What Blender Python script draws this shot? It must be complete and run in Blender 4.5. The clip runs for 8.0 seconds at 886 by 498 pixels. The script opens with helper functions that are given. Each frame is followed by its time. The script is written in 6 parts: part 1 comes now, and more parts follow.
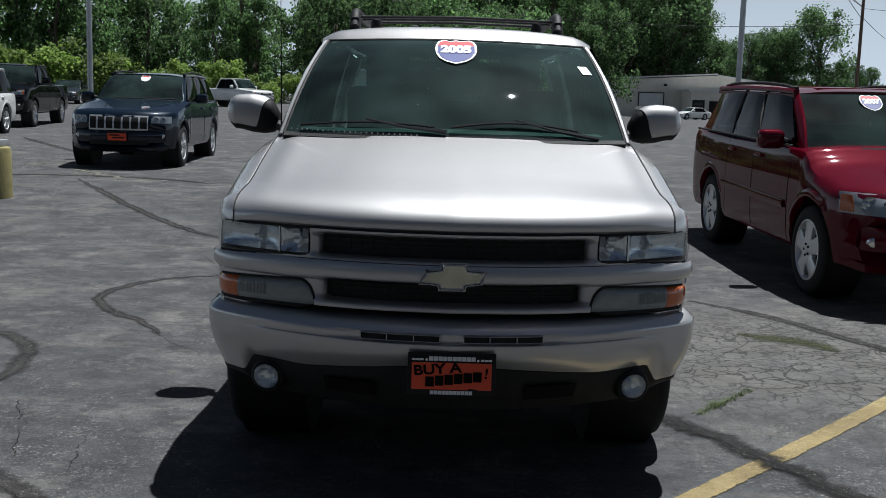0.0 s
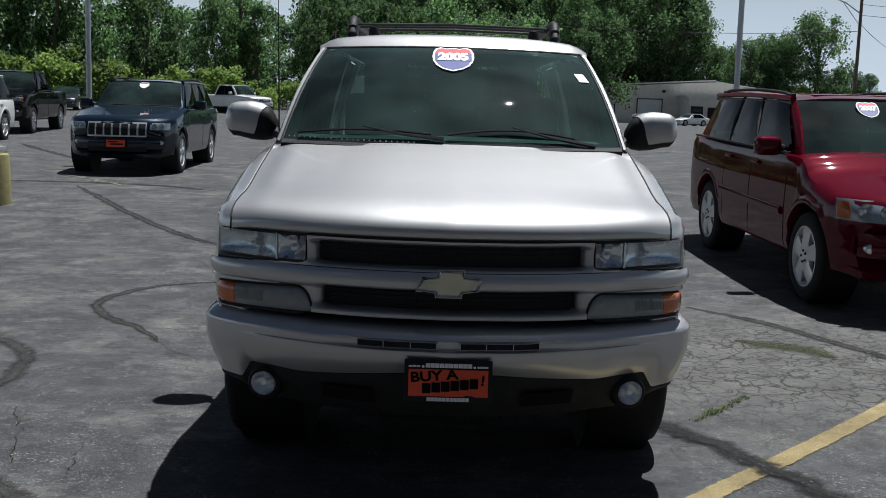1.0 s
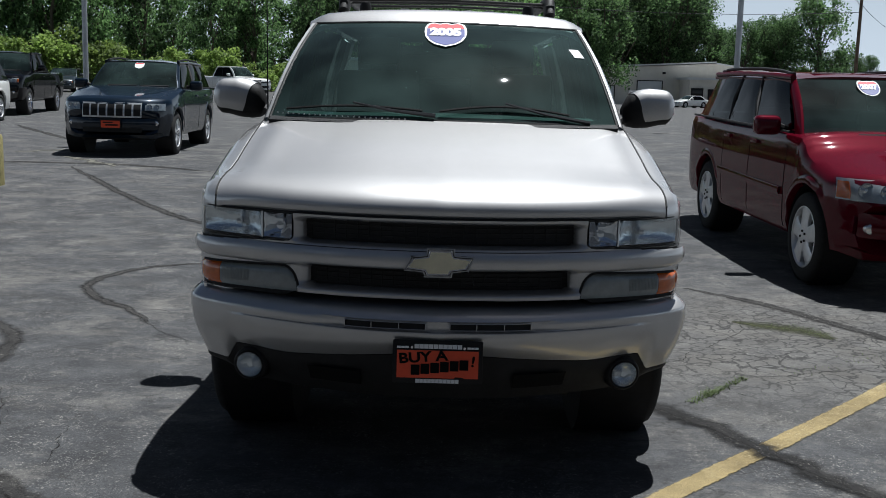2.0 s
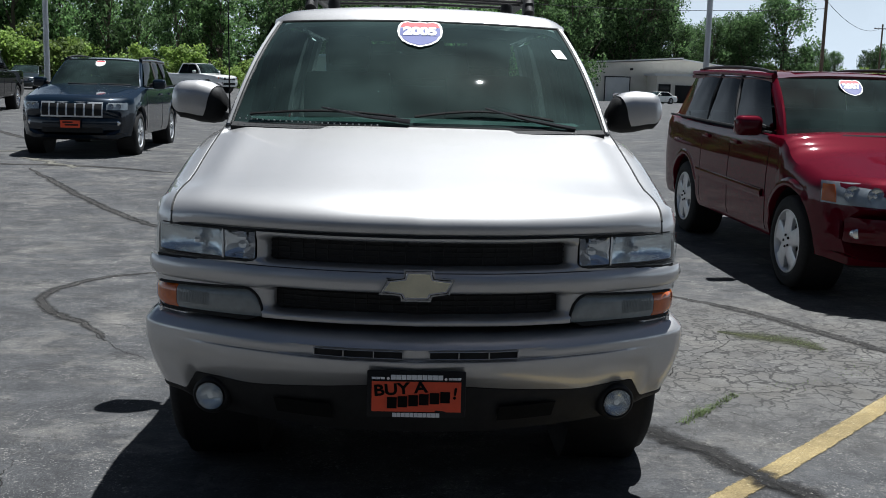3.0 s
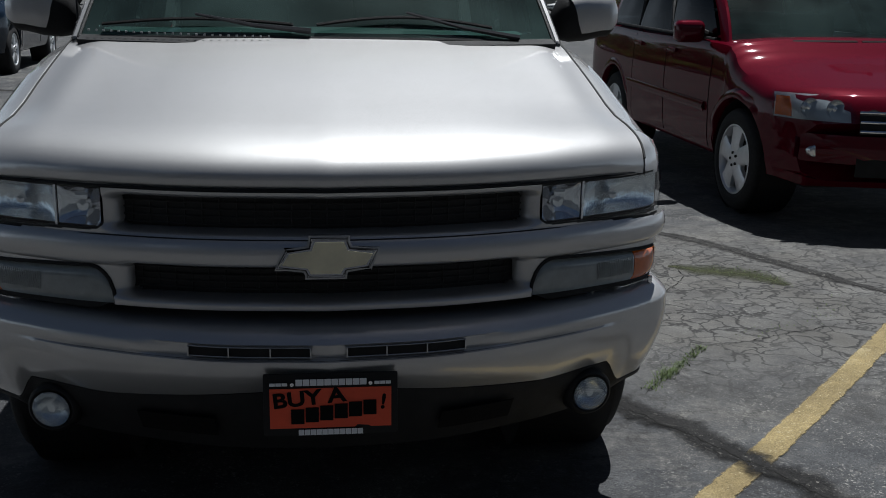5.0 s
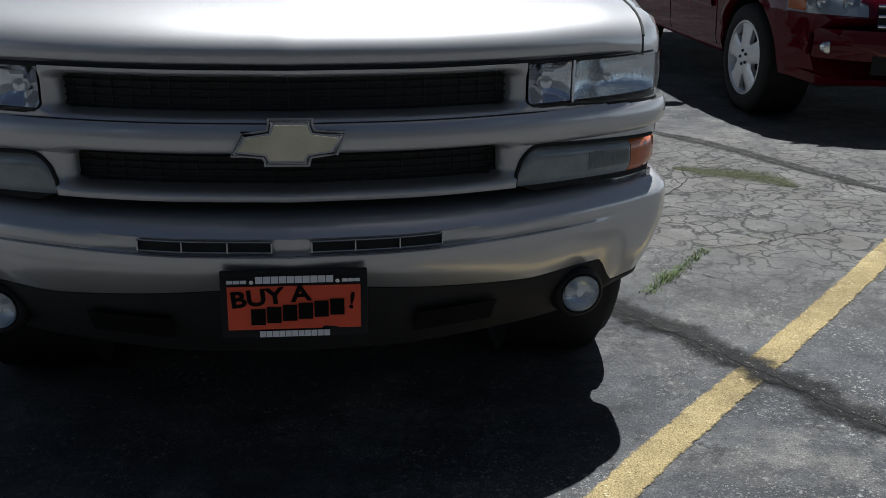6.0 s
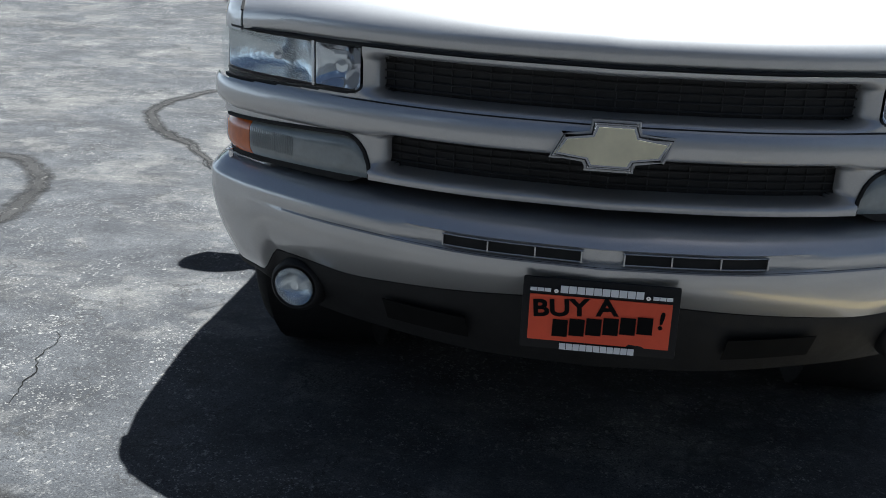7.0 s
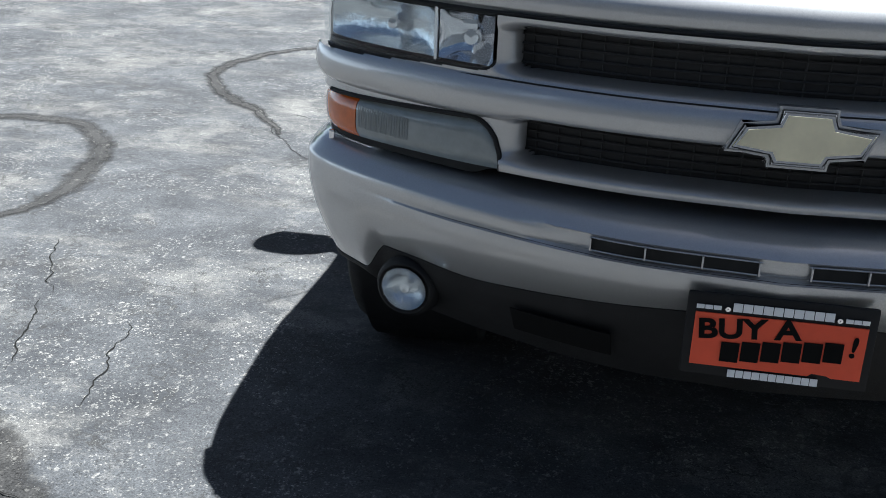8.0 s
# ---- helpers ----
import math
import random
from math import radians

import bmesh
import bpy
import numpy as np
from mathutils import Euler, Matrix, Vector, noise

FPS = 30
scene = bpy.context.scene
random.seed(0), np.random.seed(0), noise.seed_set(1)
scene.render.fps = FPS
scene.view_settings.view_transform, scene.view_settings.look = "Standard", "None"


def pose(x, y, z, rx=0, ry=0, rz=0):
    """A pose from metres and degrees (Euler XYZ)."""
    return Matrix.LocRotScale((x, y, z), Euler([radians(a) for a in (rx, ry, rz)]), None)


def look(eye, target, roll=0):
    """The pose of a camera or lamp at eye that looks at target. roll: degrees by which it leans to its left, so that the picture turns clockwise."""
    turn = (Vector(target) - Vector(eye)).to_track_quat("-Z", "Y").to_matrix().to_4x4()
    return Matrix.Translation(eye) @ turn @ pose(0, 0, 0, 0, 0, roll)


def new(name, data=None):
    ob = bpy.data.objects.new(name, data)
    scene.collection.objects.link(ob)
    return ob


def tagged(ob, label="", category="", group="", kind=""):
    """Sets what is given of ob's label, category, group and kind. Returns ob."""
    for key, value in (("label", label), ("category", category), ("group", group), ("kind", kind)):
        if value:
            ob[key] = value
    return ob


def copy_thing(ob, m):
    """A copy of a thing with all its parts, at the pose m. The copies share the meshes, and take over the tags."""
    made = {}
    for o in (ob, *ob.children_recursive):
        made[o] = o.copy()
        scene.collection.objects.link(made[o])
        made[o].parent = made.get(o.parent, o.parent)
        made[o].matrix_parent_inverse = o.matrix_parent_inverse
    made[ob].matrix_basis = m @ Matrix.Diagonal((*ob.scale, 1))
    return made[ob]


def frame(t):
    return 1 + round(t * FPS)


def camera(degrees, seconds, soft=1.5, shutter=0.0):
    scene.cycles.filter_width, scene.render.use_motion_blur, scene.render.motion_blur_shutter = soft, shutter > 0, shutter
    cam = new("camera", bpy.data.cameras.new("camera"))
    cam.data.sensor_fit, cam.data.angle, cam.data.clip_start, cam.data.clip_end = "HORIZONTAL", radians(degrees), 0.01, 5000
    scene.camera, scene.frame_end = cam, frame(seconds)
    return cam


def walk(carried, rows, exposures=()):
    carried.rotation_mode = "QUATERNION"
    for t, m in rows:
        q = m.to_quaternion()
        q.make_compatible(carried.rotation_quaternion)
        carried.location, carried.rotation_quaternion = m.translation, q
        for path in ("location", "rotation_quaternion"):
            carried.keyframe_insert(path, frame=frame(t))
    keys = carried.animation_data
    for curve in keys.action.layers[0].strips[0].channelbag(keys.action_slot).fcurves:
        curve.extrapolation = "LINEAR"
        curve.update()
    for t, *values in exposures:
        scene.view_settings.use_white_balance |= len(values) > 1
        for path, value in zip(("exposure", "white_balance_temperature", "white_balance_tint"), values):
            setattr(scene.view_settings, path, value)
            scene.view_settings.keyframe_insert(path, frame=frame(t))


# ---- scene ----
cam = camera(46.0, 8.0, soft=0.9)
PATH = [
    (0, (-0.042, -0.108, 1.569), (-0.042, 1.872, 1.285), 1.6),
    (0.5, (-0.036, -0.111, 1.578), (-0.026, 1.872, 1.317), 1.8),
    (1, (-0.034, -0.118, 1.574), (-0.032, 1.863, 1.302), 1.6),
    (1.5, (-0.009, -0.094, 1.565), (-0.01, 1.885, 1.275), 1.6),
    (1.7, (0.01, -0.075, 1.542), (0.004, 1.903, 1.244), 1.6),
    (3, (-0.028, 0.312, 1.578), (0.035, 2.287, 1.267), 1.5),
    (3.5, (-0.019, 0.558, 1.58), (0.012, 2.535, 1.278), 1.2),
    (4, (0.027, 0.861, 1.604), (0.047, 2.843, 1.335), 0.4),
    (4.5, (-0.009, 1.085, 1.572), (0.039, 3.056, 1.236), -0.4),
    (4.7, (-0.019, 1.152, 1.564), (0.125, 3.109, 1.177), 0.5),
    (5.8, (0.034, 1.429, 1.436), (0.333, 3.305, 0.808), 1.1),
    (6, (0.083, 1.451, 1.425), (0.3, 3.336, 0.791), 0.8),
    (6.5, (-0.034, 1.521, 1.441), (-0.056, 3.42, 0.814), 1.7),
    (7, (-0.093, 1.607, 1.416), (-0.313, 3.48, 0.75), 2.4),
    (7.5, (-0.222, 1.751, 1.391), (-0.503, 3.598, 0.676), 3.8),
    (8, (-0.331, 1.916, 1.379), (-0.621, 3.75, 0.636), 2.5),
]
walk(cam, [(t, look(eye, target, roll)) for t, eye, target, roll in PATH],
     exposures=[(0.0, 0.40, 6010, 8), (1.7, 0.43, 6010, 8), (3.0, 0.75, 6010, 8), (3.8, 0.68, 6010, 8), (4.5, 0.14, 6010, 8), (4.7, 0.14, 6010, 8), (5.8, 0.60, 6000, 8), (6.2, 0.88, 5960, 8), (6.5, 1.22, 5880, 7), (7.0, 1.62, 5850, 6), (8.0, 1.92, 5850, 6)])

# ---- world, sun, light ----
SUN = Vector((0.20, 0.28, 1.0)).normalized()
world = bpy.data.worlds.new("sky")
scene.world = world
world.use_nodes = True
wn = world.node_tree.nodes
sky = wn.new("ShaderNodeTexSky")
sky.sky_type = "NISHITA"
sky.sun_disc = False
sky.sun_elevation = math.asin(SUN.z)
sky.sun_rotation = math.atan2(SUN.x, SUN.y)
sky.air_density, sky.dust_density, sky.ozone_density = 1.0, 1.6, 1.5
wl = world.node_tree.links
# summer haze with broken white cloud all round
wc, wnoise, wramp, wmix = wn.new("ShaderNodeTexCoord"), wn.new("ShaderNodeTexNoise"), wn.new("ShaderNodeValToRGB"), wn.new("ShaderNodeMix")
wnoise.inputs["Scale"].default_value, wnoise.inputs["Detail"].default_value, wnoise.inputs["Roughness"].default_value = 2.6, 8, 0.6
wramp.color_ramp.elements[0].position, wramp.color_ramp.elements[1].position = 0.60, 0.78
wmix.data_type = "RGBA"
wl.new(wc.outputs["Generated"], wnoise.inputs["Vector"])
wl.new(wnoise.outputs["Fac"], wramp.inputs[0])
wl.new(wramp.outputs[0], wmix.inputs[0])
wl.new(sky.outputs[0], wmix.inputs[6])
wmix.inputs[7].default_value = (22.5, 25.5, 29.0, 1)
# white haze that thickens towards the horizon
wsep, whaze, wmix2 = wn.new("ShaderNodeSeparateXYZ"), wn.new("ShaderNodeMapRange"), wn.new("ShaderNodeMix")
wmix2.data_type = "RGBA"
whaze.interpolation_type = "SMOOTHSTEP"
whaze.inputs[1].default_value, whaze.inputs[2].default_value = 0.0, 0.34
whaze.inputs[3].default_value, whaze.inputs[4].default_value = 0.85, 0.0
wl.new(wc.outputs["Generated"], wsep.inputs[0])
wl.new(wsep.outputs["Z"], whaze.inputs[0])
wl.new(whaze.outputs[0], wmix2.inputs[0])
wl.new(wmix.outputs[2], wmix2.inputs[6])
wmix2.inputs[7].default_value = (32.0, 35.5, 39.0, 1)
wl.new(wmix2.outputs[2], wn["Background"].inputs[0])
wn["Background"].inputs[1].default_value = 0.0160
sun = new("sun", bpy.data.lights.new("sun", "SUN"))
sun.data.energy, sun.data.angle, sun.data.color = 5.0, radians(0.55), (1.0, 0.97, 0.93)
sun.matrix_world = look(SUN * 60, (0, 0, 0))


# ---- materials ----
def nodes_of(name):
    m = bpy.data.materials.new(name)
    m.use_nodes = True
    return m, m.node_tree.nodes, m.node_tree.links, m.node_tree.nodes["Principled BSDF"]


def ramp_of(n, links, source, a, b, lo=0.35, hi=0.65):
    r = n.new("ShaderNodeValToRGB")
    r.color_ramp.elements[0].position, r.color_ramp.elements[1].position = lo, hi
    r.color_ramp.elements[0].color, r.color_ramp.elements[1].color = (*a, 1), (*b, 1)
    links.new(source, r.inputs[0])
    return r.outputs[0]


def noise_of(n, links, scale, detail=6, coords=None, rough=0.6):
    t = n.new("ShaderNodeTexNoise")
    t.inputs["Scale"].default_value, t.inputs["Detail"].default_value, t.inputs["Roughness"].default_value = scale, detail, rough
    if coords:
        links.new(coords, t.inputs["Vector"])
    return t.outputs["Fac"]


def mix_of(n, links, fac, a, b, mode="MIX"):
    m = n.new("ShaderNodeMix")
    m.data_type, m.blend_type = "RGBA", mode
    for key, v in ((0, fac), (6, a), (7, b)):
        if isinstance(v, (int, float)):
            m.inputs[key].default_value = v
        elif isinstance(v, tuple):
            m.inputs[key].default_value = (*v, 1)
        else:
            links.new(v, m.inputs[key])
    return m.outputs[2]


def bump_of(n, links, height, strength, dist, bsdf):
    b = n.new("ShaderNodeBump")
    b.inputs["Strength"].default_value, b.inputs["Distance"].default_value = strength, dist
    links.new(height, b.inputs["Height"])
    links.new(b.outputs[0], bsdf.inputs["Normal"])


def plain(name, color, rough=0.5, metal=0.0, vary=0.25, scale=8.0, coat=0.0, bump=0.0, fine=120.0, spec=0.5):
    m, n, links, b = nodes_of(name)
    co = n.new("ShaderNodeTexCoord").outputs["Object"]
    f = noise_of(n, links, scale, 6, co)
    dark = tuple(c * (1 - vary) for c in color)
    light = tuple(min(1, c * (1 + vary * 0.6)) for c in color)
    links.new(ramp_of(n, links, f, dark, light, 0.3, 0.7), b.inputs["Base Color"])
    g = noise_of(n, links, scale * 2.3, 5, co)
    mr = n.new("ShaderNodeMapRange")
    mr.inputs[3].default_value, mr.inputs[4].default_value = max(0.02, rough * 0.8), min(1, rough * 1.2)
    links.new(g, mr.inputs[0])
    links.new(mr.outputs[0], b.inputs["Roughness"])
    b.inputs["Metallic"].default_value = metal
    b.inputs["Coat Weight"].default_value, b.inputs["Coat Roughness"].default_value = coat, 0.04
    b.inputs["Specular IOR Level"].default_value = spec
    if bump:
        bump_of(n, links, noise_of(n, links, fine, 4, co), bump, 0.004, b)
    return m


def paint(name, color, metal=0.55, rough=0.38, coat=1.0, flake=0.12, dirt=0.10, sheen=0.0, spec=0.5):
    """Metallic car paint under a clear coat, with a little dust."""
    m, n, links, b = nodes_of(name)
    co = n.new("ShaderNodeTexCoord").outputs["Object"]
    v = n.new("ShaderNodeTexVoronoi")
    v.inputs["Scale"].default_value = 900
    links.new(co, v.inputs["Vector"])
    dust = noise_of(n, links, 3.0, 8, co, 0.7)
    a = tuple(c * (1 - flake) for c in color)
    c2 = tuple(min(1, c * (1 + flake)) for c in color)
    base = ramp_of(n, links, v.outputs["Color"], a, c2, 0.1, 0.9)
    base = mix_of(n, links, ramp_of(n, links, dust, (0, 0, 0), (dirt, dirt, dirt), 0.45, 0.8), base, (0.32, 0.30, 0.27))
    links.new(base, b.inputs["Base Color"])
    mr = n.new("ShaderNodeMapRange")
    mr.inputs[3].default_value, mr.inputs[4].default_value = rough * 0.9, rough * 1.15
    links.new(dust, mr.inputs[0])
    links.new(mr.outputs[0], b.inputs["Roughness"])
    b.inputs["Metallic"].default_value = metal
    b.inputs["Specular IOR Level"].default_value = spec
    b.inputs["Coat Weight"].default_value, b.inputs["Coat Roughness"].default_value = coat, 0.05
    if sheen:
        # flakes that lie flat under the coat mirror more sharply than the tilted ones
        flat, both = n.new("ShaderNodeBsdfPrincipled"), n.new("ShaderNodeMixShader")
        links.new(base, flat.inputs["Base Color"])
        flat.inputs["Metallic"].default_value, flat.inputs["Roughness"].default_value = metal, 0.26
        flat.inputs["Coat Weight"].default_value, flat.inputs["Coat Roughness"].default_value = coat, 0.03
        both.inputs[0].default_value = sheen
        links.new(b.outputs[0], both.inputs[1])
        links.new(flat.outputs[0], both.inputs[2])
        links.new(both.outputs[0], n["Material Output"].inputs[0])
    return m


def pane(name, tint, gloss=0.9, ior=1.5, dust=0.0):
    """Thin glass: tinted light goes straight through, and the surface reflects by Fresnel."""
    m = bpy.data.materials.new(name)
    m.use_nodes = True
    n, links = m.node_tree.nodes, m.node_tree.links
    n.remove(n["Principled BSDF"])
    tr, gl, mx, fr = n.new("ShaderNodeBsdfTransparent"), n.new("ShaderNodeBsdfGlossy"), n.new("ShaderNodeMixShader"), n.new("ShaderNodeLayerWeight")
    tr.inputs[0].default_value = (*tint, 1)
    gl.inputs[0].default_value = (gloss, gloss, gloss, 1)
    gl.inputs["Roughness"].default_value = 0.015
    # gloss rises from four per cent face on to full at a glance
    rise, sum_up = n.new("ShaderNodeMath"), n.new("ShaderNodeMath")
    rise.operation, sum_up.operation = "POWER", "MULTIPLY_ADD"
    links.new(fr.outputs["Facing"], rise.inputs[0])
    rise.inputs[1].default_value = 5.0
    links.new(rise.outputs[0], sum_up.inputs[0])
    base = ((ior - 1) / (ior + 1)) ** 2
    sum_up.inputs[1].default_value, sum_up.inputs[2].default_value = 1 - base, base
    links.new(sum_up.outputs[0], mx.inputs[0])
    through_glass = tr.outputs[0]
    if dust:
        # dust film with brighter specks; its teal veil also paints in sky sheen
        co = n.new("ShaderNodeTexCoord").outputs["Object"]
        df, film = n.new("ShaderNodeBsdfDiffuse"), n.new("ShaderNodeMixShader")
        df.inputs[0].default_value = (0.36, 0.57, 0.53, 1)
        v = n.new("ShaderNodeTexVoronoi")
        v.inputs["Scale"].default_value = 22
        links.new(co, v.inputs["Vector"])
        speck = ramp_of(n, links, v.outputs["Distance"], (1, 1, 1), (0, 0, 0), 0.03, 0.06)
        sep = n.new("ShaderNodeSeparateColor")
        links.new(v.outputs["Color"], sep.inputs[0])
        speck = mix_of(n, links, 1.0, speck, ramp_of(n, links, sep.outputs[0], (0, 0, 0), (1, 1, 1), 0.88, 0.9), "MULTIPLY")
        dust_sheen = ramp_of(n, links, noise_of(n, links, 1.1, 3, co), (dust * 0.35,) * 3, (dust * 1.75,) * 3, 0.38, 0.64)
        links.new(mix_of(n, links, 1.0, dust_sheen, speck, "ADD"), film.inputs[0])
        links.new(tr.outputs[0], film.inputs[1])
        links.new(df.outputs[0], film.inputs[2])
        through_glass = film.outputs[0]
    links.new(through_glass, mx.inputs[1])
    links.new(gl.outputs[0], mx.inputs[2])
    links.new(mx.outputs[0], n["Material Output"].inputs[0])
    return m


def chips_of(n, links, co, scale, share, seed):
    """Pale stone chips of uneven outline: a mask."""
    nz = n.new("ShaderNodeTexNoise")
    nz.inputs["Scale"].default_value, nz.inputs["Detail"].default_value = scale * 1.1, 3
    links.new(co, nz.inputs["Vector"])
    warp = n.new("ShaderNodeVectorMath")
    warp.operation = "MULTIPLY_ADD"
    links.new(nz.outputs["Color"], warp.inputs[0])
    warp.inputs[1].default_value = (2.2 / scale,) * 3
    links.new(co, warp.inputs[2])
    v = n.new("ShaderNodeTexVoronoi")
    v.inputs["Scale"].default_value = scale
    links.new(warp.outputs[0], v.inputs["Vector"])
    sep = n.new("ShaderNodeSeparateColor")
    links.new(v.outputs["Color"], sep.inputs[0])
    pick = ramp_of(n, links, sep.outputs[seed], (0, 0, 0), (1, 1, 1), 1 - share, 1 - share * 0.8)
    core = ramp_of(n, links, v.outputs["Distance"], (1, 1, 1), (0, 0, 0), 0.28, 0.46)
    return mix_of(n, links, 1.0, pick, core, "MULTIPLY")


def worn_surface(name, dark, mid_a, mid_b, pale, chip, share, cracked, fray=0.0, soft_edge=0.3):
    """Old paving: two scales of wear, chips, grit and, where it is tired, a net of fine cracks."""
    m, n, links, b = nodes_of(name)
    co = n.new("ShaderNodeTexCoord").outputs["Object"]
    big = noise_of(n, links, 0.16, 6, co, 0.6)
    mid = noise_of(n, links, 2.3, 10, co, 0.78)
    blot = noise_of(n, links, 1.9, 9, co, 0.70)
    col = ramp_of(n, links, mid, dark, mid_a, 0.36, 0.64)
    col = mix_of(n, links, ramp_of(n, links, big, (0, 0, 0), (0.25, 0.25, 0.25), 0.42, 0.62), col, mid_b)
    col = mix_of(n, links, ramp_of(n, links, blot, (0, 0, 0), (0.55, 0.55, 0.55), 0.545, 0.60), col, pale)
    worn = ramp_of(n, links, noise_of(n, links, 1.5, 9, co, 0.82), (0.18, 0.18, 0.18), (0.9, 0.9, 0.9), 0.48, 0.58)
    a = chips_of(n, links, co, 62, share, 0)
    c = chips_of(n, links, co, 135, share * 1.7, 1)
    chips = mix_of(n, links, 1.0, mix_of(n, links, 1.0, a, c, "LIGHTEN"), worn, "MULTIPLY")
    col = mix_of(n, links, chips, col, chip)
    flecks = chips_of(n, links, co, 110, 0.26 if cracked else 0.06, 2)
    col = mix_of(n, links, mix_of(n, links, 1.0, flecks, (0.8, 0.8, 0.8), "MULTIPLY"), col, tuple(q * 0.35 for q in dark))
    grit = noise_of(n, links, 190, 4, co, 0.7)
    col = mix_of(n, links, 0.9, col, ramp_of(n, links, grit, (0.15, 0.15, 0.15), (0.86, 0.86, 0.86), 0.32, 0.68), "OVERLAY")
    height = mix_of(n, links, 0.35, grit, chips)
    if cracked:
        # sandy wear in streaks, heaviest on the far side of the first car
        st = n.new("ShaderNodeMapping")
        st.inputs["Rotation"].default_value, st.inputs["Scale"].default_value = (0, 0, -0.35), (0.9, 2.0, 1)
        links.new(co, st.inputs[0])
        streak = noise_of(n, links, 0.9, 10, st.outputs[0], 0.8)
        px = n.new("ShaderNodeSeparateXYZ")
        links.new(co, px.inputs[0])
        mx = n.new("ShaderNodeMapRange")
        mx.interpolation_type = "SMOOTHSTEP"
        mx.inputs[1].default_value, mx.inputs[2].default_value, mx.inputs[3].default_value, mx.inputs[4].default_value = -1.0, -3.6, 0.85, 1.0
        links.new(px.outputs["X"], mx.inputs[0])
        sandy = mix_of(n, links, 1.0, ramp_of(n, links, streak, (0, 0, 0), (1, 1, 1), 0.50, 0.63), mx.outputs[0], "MULTIPLY")
        col = mix_of(n, links, mix_of(n, links, 1.0, sandy, (0.42, 0.42, 0.42), "MULTIPLY"), col, mix_of(n, links, 0.6, (0.150, 0.141, 0.124), ramp_of(n, links, grit, (0.2, 0.2, 0.2), (0.85, 0.85, 0.85), 0.35, 0.65), "OVERLAY"))
        more = mix_of(n, links, 1.0, chips_of(n, links, co, 110, 0.26, 2), sandy, "MULTIPLY")
        col = mix_of(n, links, more, col, chip)
        shade = ramp_of(n, links, noise_of(n, links, 3.2, 12, co, 0.80), (0.64, 0.64, 0.66), (1.28, 1.27, 1.25), 0.39, 0.60)
        col = mix_of(n, links, 1.0, col, shade, "MULTIPLY")
        # small dark pits where the binder has gone
        pits = ramp_of(n, links, noise_of(n, links, 48, 5, co, 0.75), (1, 1, 1), (0, 0, 0), 0.36, 0.42)
        col = mix_of(n, links, mix_of(n, links, 1.0, pits, (0.75, 0.75, 0.75), "MULTIPLY"), col, (0.02, 0.02, 0.021))
        # short hairline cracks all over
        hw_, hn = n.new("ShaderNodeVectorMath"), n.new("ShaderNodeTexNoise")
        hw_.operation = "MULTIPLY_ADD"
        hn.inputs["Scale"].default_value, hn.inputs["Detail"].default_value, hn.inputs["Roughness"].default_value = 4.0, 8, 0.7
        links.new(co, hn.inputs["Vector"])
        links.new(hn.outputs["Color"], hw_.inputs[0])
        hw_.inputs[1].default_value = (0.45, 0.45, 0.45)
        links.new(co, hw_.inputs[2])
        hv = n.new("ShaderNodeTexVoronoi")
        hv.feature = "DISTANCE_TO_EDGE"
        hv.inputs["Scale"].default_value = 4.6
        links.new(hw_.outputs[0], hv.inputs["Vector"])
        hair = ramp_of(n, links, hv.outputs["Distance"], (1, 1, 1), (0, 0, 0), 0.008, 0.030)
        hair = mix_of(n, links, 1.0, hair, ramp_of(n, links, noise_of(n, links, 2.6, 5, co, 0.7), (0, 0, 0), (0.9, 0.9, 0.9), 0.49, 0.55), "MULTIPLY")
        col = mix_of(n, links, hair, col, (0.020, 0.019, 0.018))
        height = mix_of(n, links, hair, height, (0, 0, 0))
        w = n.new("ShaderNodeTexVoronoi")
        w.feature = "DISTANCE_TO_EDGE"
        w.inputs["Scale"].default_value = 8.0
        warp = n.new("ShaderNodeVectorMath")
        warp.operation = "MULTIPLY_ADD"
        nz = n.new("ShaderNodeTexNoise")
        nz.inputs["Scale"].default_value, nz.inputs["Detail"].default_value = 5.0, 5
        links.new(co, nz.inputs["Vector"])
        links.new(nz.outputs["Color"], warp.inputs[0])
        warp.inputs[1].default_value = (0.34, 0.34, 0.34)
        links.new(co, warp.inputs[2])
        links.new(warp.outputs[0], w.inputs["Vector"])
        net = ramp_of(n, links, w.outputs["Distance"], (1, 1, 1), (0, 0, 0), 0.028, 0.085)
        # the broken patch between the first two cars, and a few others
        dist = n.new("ShaderNodeVectorMath")
        dist.operation = "DISTANCE"
        links.new(co, dist.inputs[0])
        dist.inputs[1].default_value = (2.30, 6.40, 0.0)
        mr = n.new("ShaderNodeMapRange")
        mr.inputs[1].default_value, mr.inputs[2].default_value = 0.9, 2.0
        mr.inputs[3].default_value, mr.inputs[4].default_value = 1.0, 0.0
        links.new(dist.outputs["Value"], mr.inputs[0])
        tired = mix_of(n, links, ramp_of(n, links, noise_of(n, links, 0.35, 4, co), (0, 0, 0), (0.75, 0.75, 0.75), 0.53, 0.66), mr.outputs[0], (1, 1, 1))
        # the broken patch is bleached
        col = mix_of(n, links, mix_of(n, links, 1.0, mr.outputs[0], (0.55, 0.55, 0.55), "MULTIPLY"), col, mix_of(n, links, 1.0, (0.125, 0.121, 0.112), shade, "MULTIPLY"))
        dirt = mix_of(n, links, 1.0, mr.outputs[0], ramp_of(n, links, noise_of(n, links, 2.2, 6, co), (0, 0, 0), (0.45, 0.45, 0.45), 0.42, 0.62), "MULTIPLY")
        col = mix_of(n, links, dirt, col, (0.072, 0.066, 0.056))
